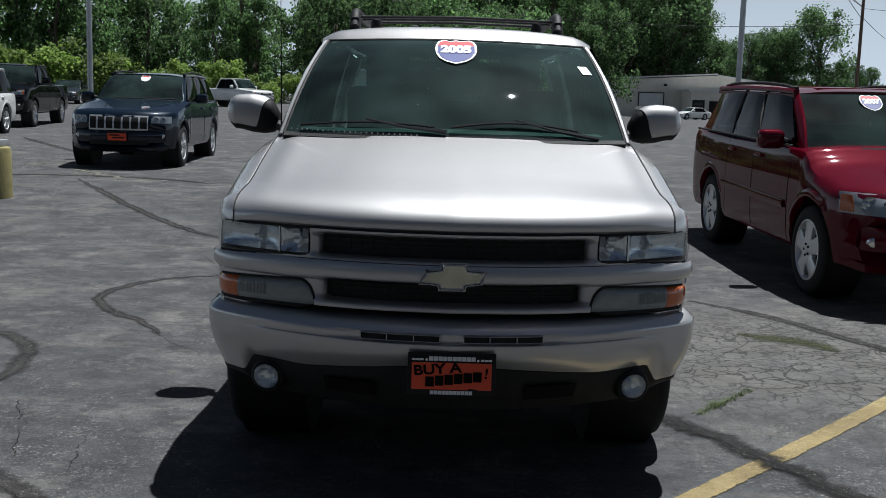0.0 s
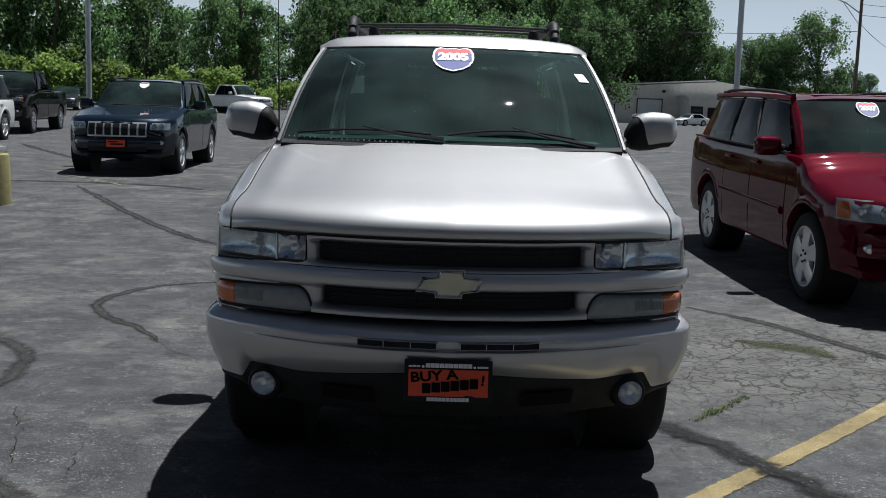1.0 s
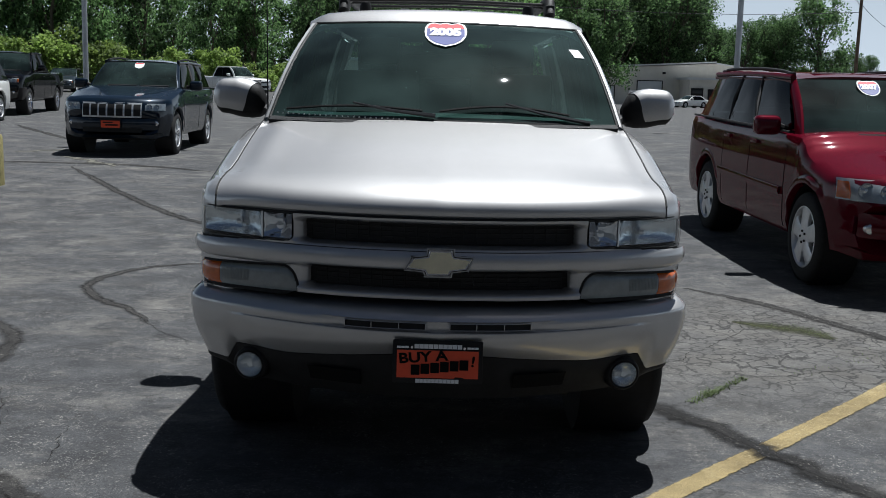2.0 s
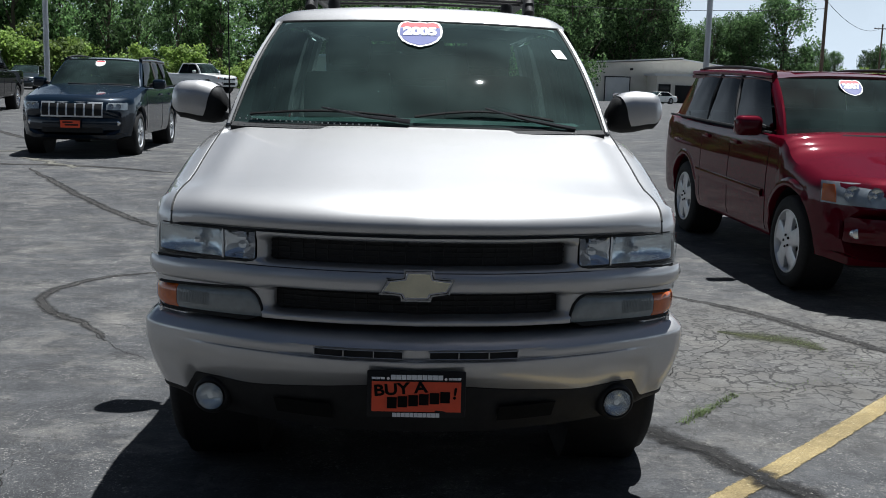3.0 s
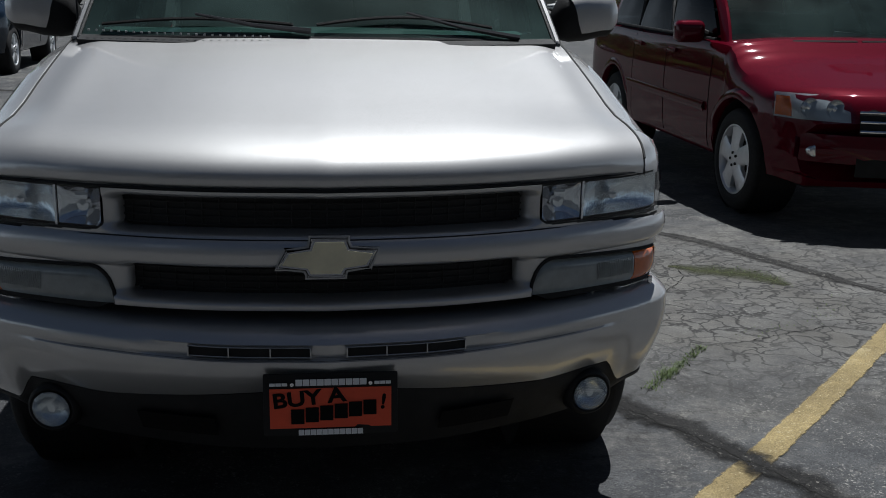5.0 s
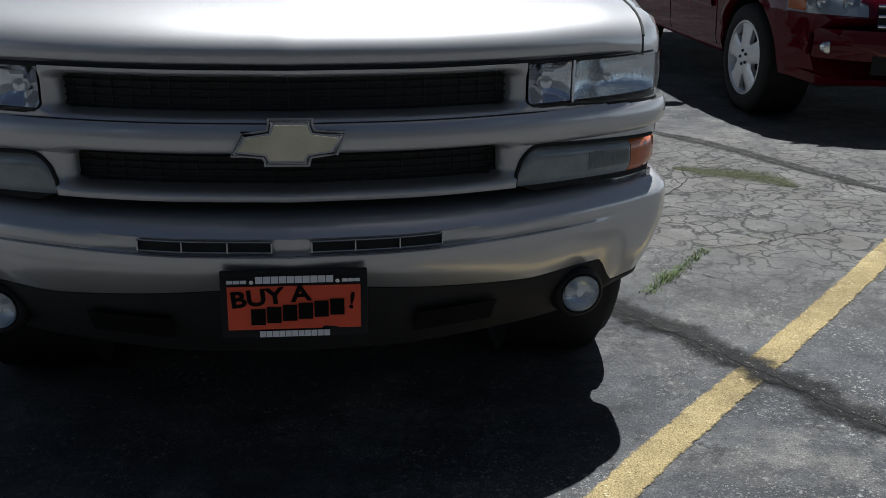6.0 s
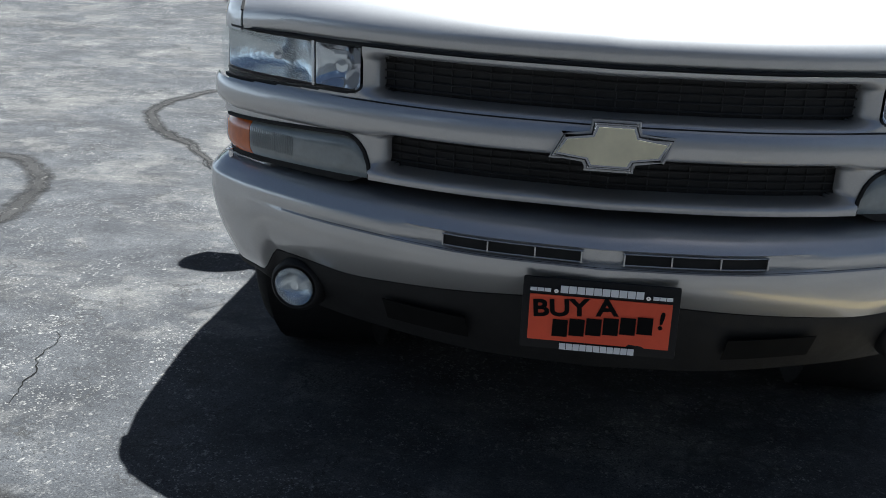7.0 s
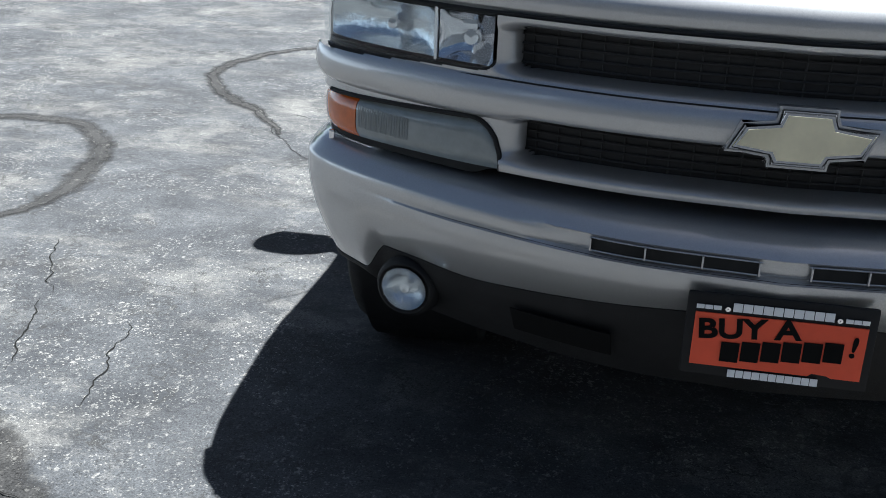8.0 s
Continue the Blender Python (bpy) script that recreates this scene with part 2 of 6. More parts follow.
        net = mix_of(n, links, 1.0, net, tired, "MULTIPLY")
        net = mix_of(n, links, 1.0, net, ramp_of(n, links, noise_of(n, links, 3.1, 6, co, 0.7), (0.45, 0.45, 0.45), (1, 1, 1), 0.36, 0.52), "MULTIPLY")
        col = mix_of(n, links, net, col, (0.018, 0.017, 0.016))
        height = mix_of(n, links, net, height, (0, 0, 0))
    links.new(col, b.inputs["Base Color"])
    # bare stone is smoother than the binder and glints
    links.new(ramp_of(n, links, chips, (0.85, 0.85, 0.85), (0.62, 0.62, 0.62), 0.0, 1.0), b.inputs["Roughness"])
    b.inputs["Specular IOR Level"].default_value = 0.42 if cracked else 0.15
    bump_of(n, links, height, 0.6, 0.006, b)
    if fray:
        # the coat thins out raggedly towards its edges
        at_edge = n.new("ShaderNodeAttribute")
        at_edge.attribute_name = "inner"
        torn = noise_of(n, links, 26, 8, co, 0.75)
        add = n.new("ShaderNodeMath")
        add.operation = "MULTIPLY_ADD"
        links.new(torn, add.inputs[0])
        add.inputs[1].default_value = fray
        links.new(at_edge.outputs["Fac"], add.inputs[2])
        keep = n.new("ShaderNodeMapRange")
        keep.inputs[1].default_value, keep.inputs[2].default_value = fray * 0.5, fray * 0.5 + soft_edge
        links.new(add.outputs[0], keep.inputs[0])
        clear, fade = n.new("ShaderNodeBsdfTransparent"), n.new("ShaderNodeMixShader")
        links.new(keep.outputs[0], fade.inputs[0])
        links.new(clear.outputs[0], fade.inputs[1])
        links.new(b.outputs[0], fade.inputs[2])
        links.new(fade.outputs[0], n["Material Output"].inputs[0])
    return m


def leaf_material(name, dark, light):
    m, n, links, b = nodes_of(name)
    geo = n.new("ShaderNodeNewGeometry")
    inf = n.new("ShaderNodeObjectInfo")
    c1 = ramp_of(n, links, geo.outputs["Random Per Island"], dark, light, 0.0, 1.0)
    hsv = n.new("ShaderNodeHueSaturation")
    mr = n.new("ShaderNodeMapRange")
    mr.inputs[3].default_value, mr.inputs[4].default_value = 0.55, 1.35
    links.new(inf.outputs["Random"], mr.inputs[0])
    links.new(mr.outputs[0], hsv.inputs["Value"])
    links.new(c1, hsv.inputs["Color"])
    links.new(hsv.outputs[0], b.inputs["Base Color"])
    b.inputs["Roughness"].default_value = 0.6
    b.inputs["Specular IOR Level"].default_value = 0.3
    tl = n.new("ShaderNodeBsdfTranslucent")
    links.new(hsv.outputs[0], tl.inputs[0])
    ad = n.new("ShaderNodeMixShader")
    ad.inputs[0].default_value = 0.5
    links.new(b.outputs[0], ad.inputs[1])
    links.new(tl.outputs[0], ad.inputs[2])
    links.new(ad.outputs[0], n["Material Output"].inputs[0])
    return m


ASPHALT = worn_surface("worn_asphalt", (0.022, 0.023, 0.025), (0.060, 0.062, 0.065), (0.050, 0.052, 0.055), (0.120, 0.116, 0.108), (0.235, 0.226, 0.206), 0.22, True)
TAR = worn_surface("tar_sealer", (0.016, 0.0155, 0.0150), (0.040, 0.0385, 0.0370), (0.034, 0.0328, 0.0315), (0.050, 0.048, 0.045), (0.20, 0.19, 0.17), 0.12, False, 1.5, 0.75)
TARDARK = worn_surface("fresh_tar_sealer", (0.009, 0.0088, 0.0086), (0.026, 0.0252, 0.0245), (0.021, 0.0204, 0.0198), (0.036, 0.035, 0.033), (0.20, 0.19, 0.17), 0.10, False, 1.5, 0.75)
CRACK = plain("open_crack", (0.011, 0.0105, 0.0095), 0.95, vary=0.4, scale=20, spec=0.1)
YELLOW = worn_surface("faded_yellow_line", (0.14, 0.108, 0.056), (0.29, 0.228, 0.112), (0.25, 0.196, 0.098), (0.34, 0.285, 0.16), (0.44, 0.38, 0.24), 0.16, False, 0.8, 0.16)
OLDLINE = worn_surface("worn_out_line", (0.07, 0.068, 0.06), (0.15, 0.145, 0.12), (0.13, 0.127, 0.11), (0.17, 0.165, 0.14), (0.3, 0.29, 0.25), 0.12, False, 1.2, 0.7)
MOSS = worn_surface("moss_in_cracks", (0.026, 0.029, 0.014), (0.050, 0.055, 0.025), (0.042, 0.046, 0.022), (0.058, 0.062, 0.032), (0.14, 0.14, 0.08), 0.05, False, 1.6, 1.1)
GRASS = plain("crack_grass", (0.075, 0.108, 0.030), 0.7, vary=0.4, scale=20)
LAMPBED = plain("lamp_bed", (0.46, 0.47, 0.48), 0.30, 0.6, 0.2, 20)
PEWTER = paint("pewter_paint", (0.53, 0.525, 0.52), 0.92, 0.60, sheen=0.38)
NAVY = paint("dark_blue_paint", (0.004, 0.011, 0.021), 0.2, 0.3, 1.0, dirt=0.0, spec=0.05)
RED = paint("dark_red_paint", (0.080, 0.0022, 0.009), 0.10, 0.42, 0.66, flake=0.3, dirt=0.0, spec=0.0)
BLACKPAINT = paint("black_paint", (0.002, 0.002, 0.003), 0.1, 0.25, 0.7, dirt=0.0, spec=0.0)
WHITEPAINT = paint("white_paint", (0.72, 0.72, 0.70), 0.0, 0.35)
GREYPAINT = paint("grey_green_paint", (0.012, 0.02, 0.022), 0.3, 0.3, dirt=0.02)
BLACKPLASTIC = plain("black_textured_plastic", (0.013, 0.013, 0.0135), 0.6, vary=0.3, scale=15, bump=0.3, fine=500, spec=0.28)
WIPERGREY = plain("satin_wiper_arm", (0.075, 0.075, 0.078), 0.32, 0.5, vary=0.2, scale=30)
GRILLEMESH = plain("dark_grille_plastic", (0.017, 0.016, 0.016), 0.6, vary=0.3, scale=25)
GRILLEBACK = plain("dark_grille_back", (0.012, 0.0115, 0.0115), 0.7, vary=0.3, scale=25)
DARKHOLE = plain("dark_recess", (0.006, 0.006, 0.006), 0.8, vary=0.3)
RUBBER = plain("tyre_rubber", (0.008, 0.008, 0.008), 0.85, vary=0.3, scale=20, bump=0.4, fine=200)
CHROME = plain("chrome", (0.80, 0.80, 0.82), 0.10, 1.0, vary=0.05, scale=30)
REFLECTOR = plain("lamp_reflector", (0.76, 0.77, 0.775), 0.14, 0.95, vary=0.12, scale=40, bump=0.7, fine=60)
ALLOY = plain("painted_alloy", (0.66, 0.67, 0.68), 0.35, 0.6, vary=0.08, scale=20)
GOLD = plain("pale_gold_enamel", (0.86, 0.785, 0.56), 0.34, 0.45, vary=0.18, scale=9, coat=0.6)
AMBER = plain("amber_lens", (0.56, 0.110, 0.008), 0.22, vary=0.2, scale=30, coat=0.45)
SMOKE = plain("frosted_lens", (0.22, 0.245, 0.245), 0.22, vary=0.15, scale=25, coat=1.0)
REDLENS = plain("red_lens", (0.45, 0.02, 0.015), 0.15, vary=0.15, coat=1.0)
ORANGE = plain("orange_plate_print", (0.80, 0.085, 0.028), 0.5, vary=0.12, scale=12)
PLATEBLACK = plain("plate_black", (0.007, 0.007, 0.008), 0.55, vary=0.2, spec=0.3)
PLATEINK = plain("plate_ink", (0.004, 0.004, 0.004), 0.8, vary=0.2, spec=0.15)
PRINTWHITE = plain("print_white", (0.80, 0.80, 0.80), 0.5, vary=0.05)
PRINTBLUE = plain("print_blue", (0.035, 0.05, 0.22), 0.5, vary=0.1)
PRINTRED = plain("print_red", (0.55, 0.03, 0.04), 0.5, vary=0.1)
TRIMGREY = plain("interior_grey", (0.10, 0.095, 0.085), 0.8, vary=0.2, scale=12, bump=0.3, fine=300)
INTERIOR = plain("interior_dark", (0.035, 0.035, 0.033), 0.8, vary=0.2, scale=12)
HEADLINER = plain("headliner", (0.16, 0.155, 0.145), 0.9, vary=0.1)
WINDSHIELD = pane("windscreen_glass", (0.26, 0.40, 0.37), ior=1.5, dust=0.050)
SCREEN = pane("clean_windscreen_glass", (0.20, 0.27, 0.28), dust=0.036)
TINTED = pane("tinted_glass", (0.045, 0.06, 0.065), 0.5)
CLEAR = pane("clear_lens", (0.86, 0.90, 0.92))
GALV = plain("galvanised_steel", (0.42, 0.43, 0.44), 0.45, 0.6, vary=0.15, scale=3)
WOODPOLE = plain("weathered_pole_wood", (0.16, 0.11, 0.075), 0.85, vary=0.35, scale=4, bump=0.5, fine=40)
CABLE = plain("cable_black", (0.02, 0.02, 0.02), 0.6)
SIDING = plain("cream_metal_siding", (0.62, 0.59, 0.52), 0.6, vary=0.10, scale=0.6)
TRIMROOF = plain("pale_metal_roof", (0.55, 0.56, 0.56), 0.5, 0.2, vary=0.1, scale=0.5)
DOORGREY = plain("door_panel", (0.60, 0.61, 0.60), 0.5, vary=0.08, scale=1)
CONCRETEYELLOW = worn_surface("faded_yellow_concrete", (0.20, 0.18, 0.085), (0.34, 0.30, 0.135), (0.31, 0.275, 0.12), (0.38, 0.34, 0.17), (0.46, 0.42, 0.23), 0.12, False)
BARK = plain("bark", (0.10, 0.08, 0.06), 0.9, vary=0.4, scale=3, bump=0.8, fine=12)
LEAF = leaf_material("leaves_dark", (0.026, 0.061, 0.024), (0.235, 0.395, 0.145))
LEAFTALL = leaf_material("leaves_deep", (0.020, 0.047, 0.020), (0.168, 0.282, 0.106))
LEAFBRIGHT = leaf_material("leaves_bright", (0.085, 0.142, 0.030), (0.270, 0.375, 0.095))


# ---- building helpers ----
def part(name, bm, material, parent=None, label="", smooth=True):
    me = bpy.data.meshes.new(name)
    bmesh.ops.recalc_face_normals(bm, faces=bm.faces)
    bm.to_mesh(me)
    bm.free()
    if smooth:
        me.shade_smooth()
        me.set_sharp_from_angle(angle=radians(38))
    me.materials.append(material)
    ob = new(name, me)
    if parent:
        ob.parent = parent
    if label:
        ob["label"] = label
    return ob


def thing(name, m, label, category, group="", kind=""):
    ob = new(name)
    ob.matrix_world = m
    ob.empty_display_size = 0.2
    return tagged(ob, label, category, group, kind)


def mesh_of(verts, faces):
    bm = bmesh.new()
    vs = [bm.verts.new(v) for v in verts]
    for f in faces:
        if len(set(f)) > 2:
            try:
                bm.faces.new([vs[i] for i in f])
            except ValueError:
                pass
    return bm


def loft(rings, closed=False, caps=False):
    """Skin through rows of points; closed: each row is a loop; caps: close the two ends."""
    n = len(rings[0])
    verts = [p for r in rings for p in r]
    faces = []
    for i in range(len(rings) - 1):
        for j in range(n if closed else n - 1):
            k = (j + 1) % n
            faces.append((i * n + j, i * n + k, (i + 1) * n + k, (i + 1) * n + j))
    if caps:
        faces.append(tuple(range(n)))
        faces.append(tuple((len(rings) - 1) * n + j for j in range(n)))
    return mesh_of(verts, faces)


def slab(rows, thick):
    """A sheet of points thickened along its normals: rows of points, outer side kept."""
    bm = loft(rows)
    bmesh.ops.recalc_face_normals(bm, faces=bm.faces)
    bmesh.ops.solidify(bm, geom=bm.faces[:], thickness=thick)
    return bm


def box(cx, cy, cz, sx, sy, sz, bevel=0.0, m=None, seg=2):
    bm = bmesh.new()
    bmesh.ops.create_cube(bm, size=1, matrix=Matrix.Translation((cx, cy, cz)) @ Matrix.Diagonal((sx, sy, sz, 1)))
    if bevel:
        bmesh.ops.bevel(bm, geom=bm.edges[:], offset=bevel, segments=seg, affect="EDGES", profile=0.6)
    if m is not None:
        bmesh.ops.transform(bm, matrix=m, verts=bm.verts)
    return bm


def join(*bms):
    out = bms[0]
    for b in bms[1:]:
        me = bpy.data.meshes.new("tmp")
        b.to_mesh(me)
        b.free()
        out.from_mesh(me)
        bpy.data.meshes.remove(me)
    return out


def tube(points, r, sides=8, caps=True, squash=1.0):
    """A round bar along points; r: one radius or one a point."""
    pts = [Vector(p) for p in points]
    rs = [r] * len(pts) if isinstance(r, (int, float)) else r
    rings = []
    side = None
    for i, p in enumerate(pts):
        d = (pts[min(i + 1, len(pts) - 1)] - pts[max(i - 1, 0)]).normalized()
        if side is None:
            side = d.cross(Vector((0, 0, 1)))
            if side.length < 0.1:
                side = d.cross(Vector((0, 1, 0)))
        side = (side - d * side.dot(d)).normalized()
        up = d.cross(side)
        rings.append([p + (side * math.cos(a) + up * math.sin(a) * squash) * rs[i]
                      for a in (2 * math.pi * k / sides for k in range(sides))])
    return loft(rings, True, caps)


def lathe(profile, axis="x", steps=28, centre=(0, 0, 0), caps=False):
    """Turn (offset along axis, radius) pairs about an axis through centre."""
    rings = []
    for a, r in profile:
        ring = []
        for k in range(steps):
            c, s = math.cos(2 * math.pi * k / steps) * r, math.sin(2 * math.pi * k / steps) * r
            p = {"x": (a, c, s), "y": (c, a, s), "z": (c, s, a)}[axis]
            ring.append(Vector(p) + Vector(centre))
        rings.append(ring)
    return loft(rings, True, caps)


def poly_prism(outline, depth, m):
    """A flat outline in x, z thickened along y, set by m."""
    n = len(outline)
    verts = [m @ Vector((x, 0, z)) for x, z in outline] + [m @ Vector((x, depth, z)) for x, z in outline]
    faces = [tuple(range(n)), tuple(range(n, 2 * n))] + [(i, (i + 1) % n, n + (i + 1) % n, n + i) for i in range(n)]
    return mesh_of(verts, faces)


def smooth01(t):
    t = max(0.0, min(1.0, t))
    return t * t * (3 - 2 * t)


def lettering(text, size, m, material, parent, name="lettering", bold=0.0, squeeze=1.0, extrude=0.0008):
    cu = bpy.data.curves.new(name, "FONT")
    cu.body, cu.size, cu.align_x, cu.align_y, cu.extrude, cu.offset = text, size, "CENTER", "CENTER", extrude, bold
    tmp = bpy.data.objects.new("tmp", cu)
    scene.collection.objects.link(tmp)
    me = bpy.data.meshes.new_from_object(tmp.evaluated_get(bpy.context.evaluated_depsgraph_get()))
    bpy.data.objects.remove(tmp)
    me.transform(m @ Matrix.Diagonal((squeeze, 1, 1, 1)))
    me.materials.clear()
    me.materials.append(material)
    ob = new(name, me)
    ob.parent = parent
    return ob


def cut(ob, cutter_bm):
    """Take a shape out of a mesh object for good."""
    me = bpy.data.meshes.new("cutter")
    bmesh.ops.recalc_face_normals(cutter_bm, faces=cutter_bm.faces)
    cutter_bm.to_mesh(me)
    cutter_bm.free()
    tool = bpy.data.objects.new("cutter", me)
    scene.collection.objects.link(tool)
    if ob.parent:
        tool.parent = ob.parent
    md = ob.modifiers.new("cut", "BOOLEAN")
    md.object, md.operation, md.solver = tool, "DIFFERENCE", "EXACT"
    bpy.context.view_layer.update()
    out = bpy.data.meshes.new_from_object(ob.evaluated_get(bpy.context.evaluated_depsgraph_get()))
    ob.modifiers.clear()
    ob.data = out
    out.shade_smooth()
    out.set_sharp_from_angle(angle=radians(38))
    bpy.data.objects.remove(tool)


def curve_through(points, steps=12):
    """Points on a smooth curve through the given ones (Catmull-Rom)."""
    p = [np.array(q, float) for q in points]
    p = [2 * p[0] - p[1]] + p + [2 * p[-1] - p[-2]]
    out = []
    for i in range(1, len(p) - 2):
        for k in range(steps):
            t = k / steps
            out.append(0.5 * (2 * p[i] + (p[i + 1] - p[i - 1]) * t + (2 * p[i - 1] - 5 * p[i] + 4 * p[i + 1] - p[i + 2]) * t * t
                              + (3 * p[i] - p[i - 1] - 3 * p[i + 1] + p[i + 2]) * t ** 3))
    out.append(p[-2])
    return np.array(out)


class Plan:
    """A car's front edge in plan, from the middle to one side, by arc length; mirrored for the other side."""

    def __init__(self, points):
        c = curve_through(points, 16)
        self.s = np.concatenate([[0], np.cumsum(np.hypot(*np.diff(c, axis=0).T))])
        self.c, self.length = c, self.s[-1]

    def at(self, s, inset=0.0):
        a, sg = abs(s), (1 if s >= 0 else -1)
        x, y = np.interp(a, self.s, self.c[:, 0]), np.interp(a, self.s, self.c[:, 1])
        e = 0.02
        x1, y1 = np.interp(max(a - e, 0), self.s, self.c[:, 0]), np.interp(max(a - e, 0), self.s, self.c[:, 1])
        x2, y2 = np.interp(a + e, self.s, self.c[:, 0]), np.interp(a + e, self.s, self.c[:, 1])
        if a < e:
            x1, y1 = -x2, y2
        dx, dy = x2 - x1, y2 - y1
        ln = math.hypot(dx, dy) or 1
        nx, ny = -dy / ln, dx / ln
        return sg * (x + nx * inset), y + ny * inset

    def s_of(self, x):
        return float(np.interp(x, self.c[:, 0], self.s))


# ---- ground ----
def ground_z(x, y):
    """The lot rises gently away from the first row of cars."""
    z = 0.33 * smooth01((y - 7) / 13)
    side = smooth01((10 - x) / 20)
    far = max(0.0, min(y, 85) - 20)
    z += 0.030 * smooth01((x - 1.9) / 1.3) * smooth01((y - 5.9) / 2.6) * (1 - smooth01((y - 11) / 9))
    return z + side * 0.0085 * far - (1 - side) * 0.33 * smooth01((y - 20) / 120)


def build_ground():
    t = np.linspace(-1, 1, 120)
    xs = np.sinh(t * 6.6) / np.sinh(6.6) * 1800
    t = np.linspace(-0.72, 1, 130)
    ys = 5 + np.sinh(t * 6.6) / np.sinh(6.6) * 2600
    rows = [[(x, y, ground_z(x, y)) for x in xs] for y in ys]
    g = part("ground", loft(rows), ASPHALT)
    tagged(g, "worn grey asphalt car park, cracked and patched", "ground", kind="structure")


build_ground()


def ribbon(points, width, lift=0.004, wobble=0.25, step=0.06, seed=1, taper=True, jag=0.0):
    """A strip on the ground along points, with a ragged edge."""
    rnd = random.Random(seed)
    c = curve_through(points, 10)
    s = np.concatenate([[0], np.cumsum(np.hypot(*np.diff(c, axis=0).T))])
    n = max(3, int(s[-1] / step))
    rows = []
    jog = 0.0
    for i in range(n + 1):
        a = s[-1] * i / n
        x, y = np.interp(a, s, c[:, 0]), np.interp(a, s, c[:, 1])
        b = min(a + 0.05, s[-1])
        a0 = max(a - 0.05, 0)
        dx = np.interp(b, s, c[:, 0]) - np.interp(a0, s, c[:, 0])
        dy = np.interp(b, s, c[:, 1]) - np.interp(a0, s, c[:, 1])
        ln = math.hypot(dx, dy) or 1
        jog = 0.7 * jog + rnd.uniform(-1, 1) * (width * wobble + jag)
        end = min(1.0, 0.25 + 3.0 * min(i, n - i) / n) if taper else 1.0
        w1, w2 = (width / 2 * end * (1 + rnd.uniform(-wobble, wobble)) for _ in "ab")
        row = []
        for off in (-w1, 0, w2):
            px, py = x - dy / ln * (off + jog), y + dx / ln * (off + jog)
            row.append((px, py, ground_z(px, py) + lift))
        rows.append(row)
    bm = loft(rows)
    inner = bm.verts.layers.float.new("inner")
    for k, v in enumerate(bm.verts):
        v[inner] = 1.0 if k % 3 == 1 else 0.0
    return bm


# ---- wheels ----
def build_wheel(parent, x, y, r, width, side, spokes=5, rim_r=None, rim_mat=None, spoke_w=0.07, z=None):
    """A wheel whose outer face looks along side (+1: +x)."""
    z = r if z is None else z
    rim_r = rim_r or r * 0.64
    rim_mat = rim_mat or ALLOY
    w = width / 2
    hub = new("wheel")
    hub.parent = parent
    hub.matrix_parent_inverse = Matrix()
    hub.location = (x, y, z)
    ty = lathe([(-w * 0.85, rim_r), (-w, rim_r + 0.03), (-w, r - 0.085), (-w * 0.94, r - 0.042), (-w * 0.82, r - 0.014), (-w * 0.6, r), (-w * 0.15, r), (-w * 0.12, r - 0.008),
                (w * 0.12, r - 0.008), (w * 0.15, r), (w * 0.6, r), (w * 0.82, r - 0.014), (w * 0.94, r - 0.042), (w, r - 0.085), (w, rim_r + 0.03), (w * 0.85, rim_r)], "x", 36)
    part("tyre", ty, RUBBER, hub)
    o = side
    prof = [(o * w * 0.9, rim_r + 0.004), (o * w * 0.92, rim_r - 0.008), (o * w * 0.75, rim_r - 0.022), (o * w * 0.1, rim_r - 0.035), (-o * w * 0.8, rim_r - 0.03), (-o * w * 0.8, rim_r)]
    part("rim", lathe(prof, "x", 36), rim_mat, hub)
    part("brake_disc", join(lathe([(0, 0.001), (0, rim_r * 0.72), (o * 0.02, rim_r * 0.72), (o * 0.02, 0.001)], "x", 24),
                            lathe([(-o * w * 0.5, 0.001), (-o * w * 0.5, rim_r - 0.03)], "x", 24)), BLACKPLASTIC, hub)
    for k in range(spokes):
        a = 2 * math.pi * k / spokes + 0.3
        rows = []
        for q, wid in ((0.03, spoke_w * 0.75), (rim_r * 0.45, spoke_w * 0.5), (rim_r * 0.8, spoke_w * 0.6), (rim_r - 0.012, spoke_w * 0.95)):
            xo = o * (w * 0.70 + 0.018 * (1 - abs(2 * q / rim_r - 1)))
            ring = []
            for dx, t in ((0, -wid), (o * 0.012, -wid * 0.7), (o * 0.012, wid * 0.7), (0, wid), (-o * 0.03, wid), (-o * 0.03, -wid)):
                ring.append((xo + dx, math.cos(a) * q - math.sin(a) * t * 0.5, math.sin(a) * q + math.cos(a) * t * 0.5))
            rows.append(ring)
        part("spoke", loft(rows, True, True), rim_mat, hub)
    part("hub_cap", lathe([(o * w * 0.6, rim_r * 0.30), (o * w * 0.88, rim_r * 0.26), (o * w * 0.92, rim_r * 0.12), (o * w * 0.92, 0.001)], "x", 20), rim_mat, hub)
    for k in range(5):
        a = 2 * math.pi * k / 5
        part("lug_nut", lathe([(o * w * 0.86, 0.011), (o * w * 0.98, 0.010), (o * w * 0.98, 0.001)], "x", 8,
                              (0, math.cos(a) * rim_r * 0.19, math.sin(a) * rim_r * 0.19)), BLACKPLASTIC, hub)
    return hub


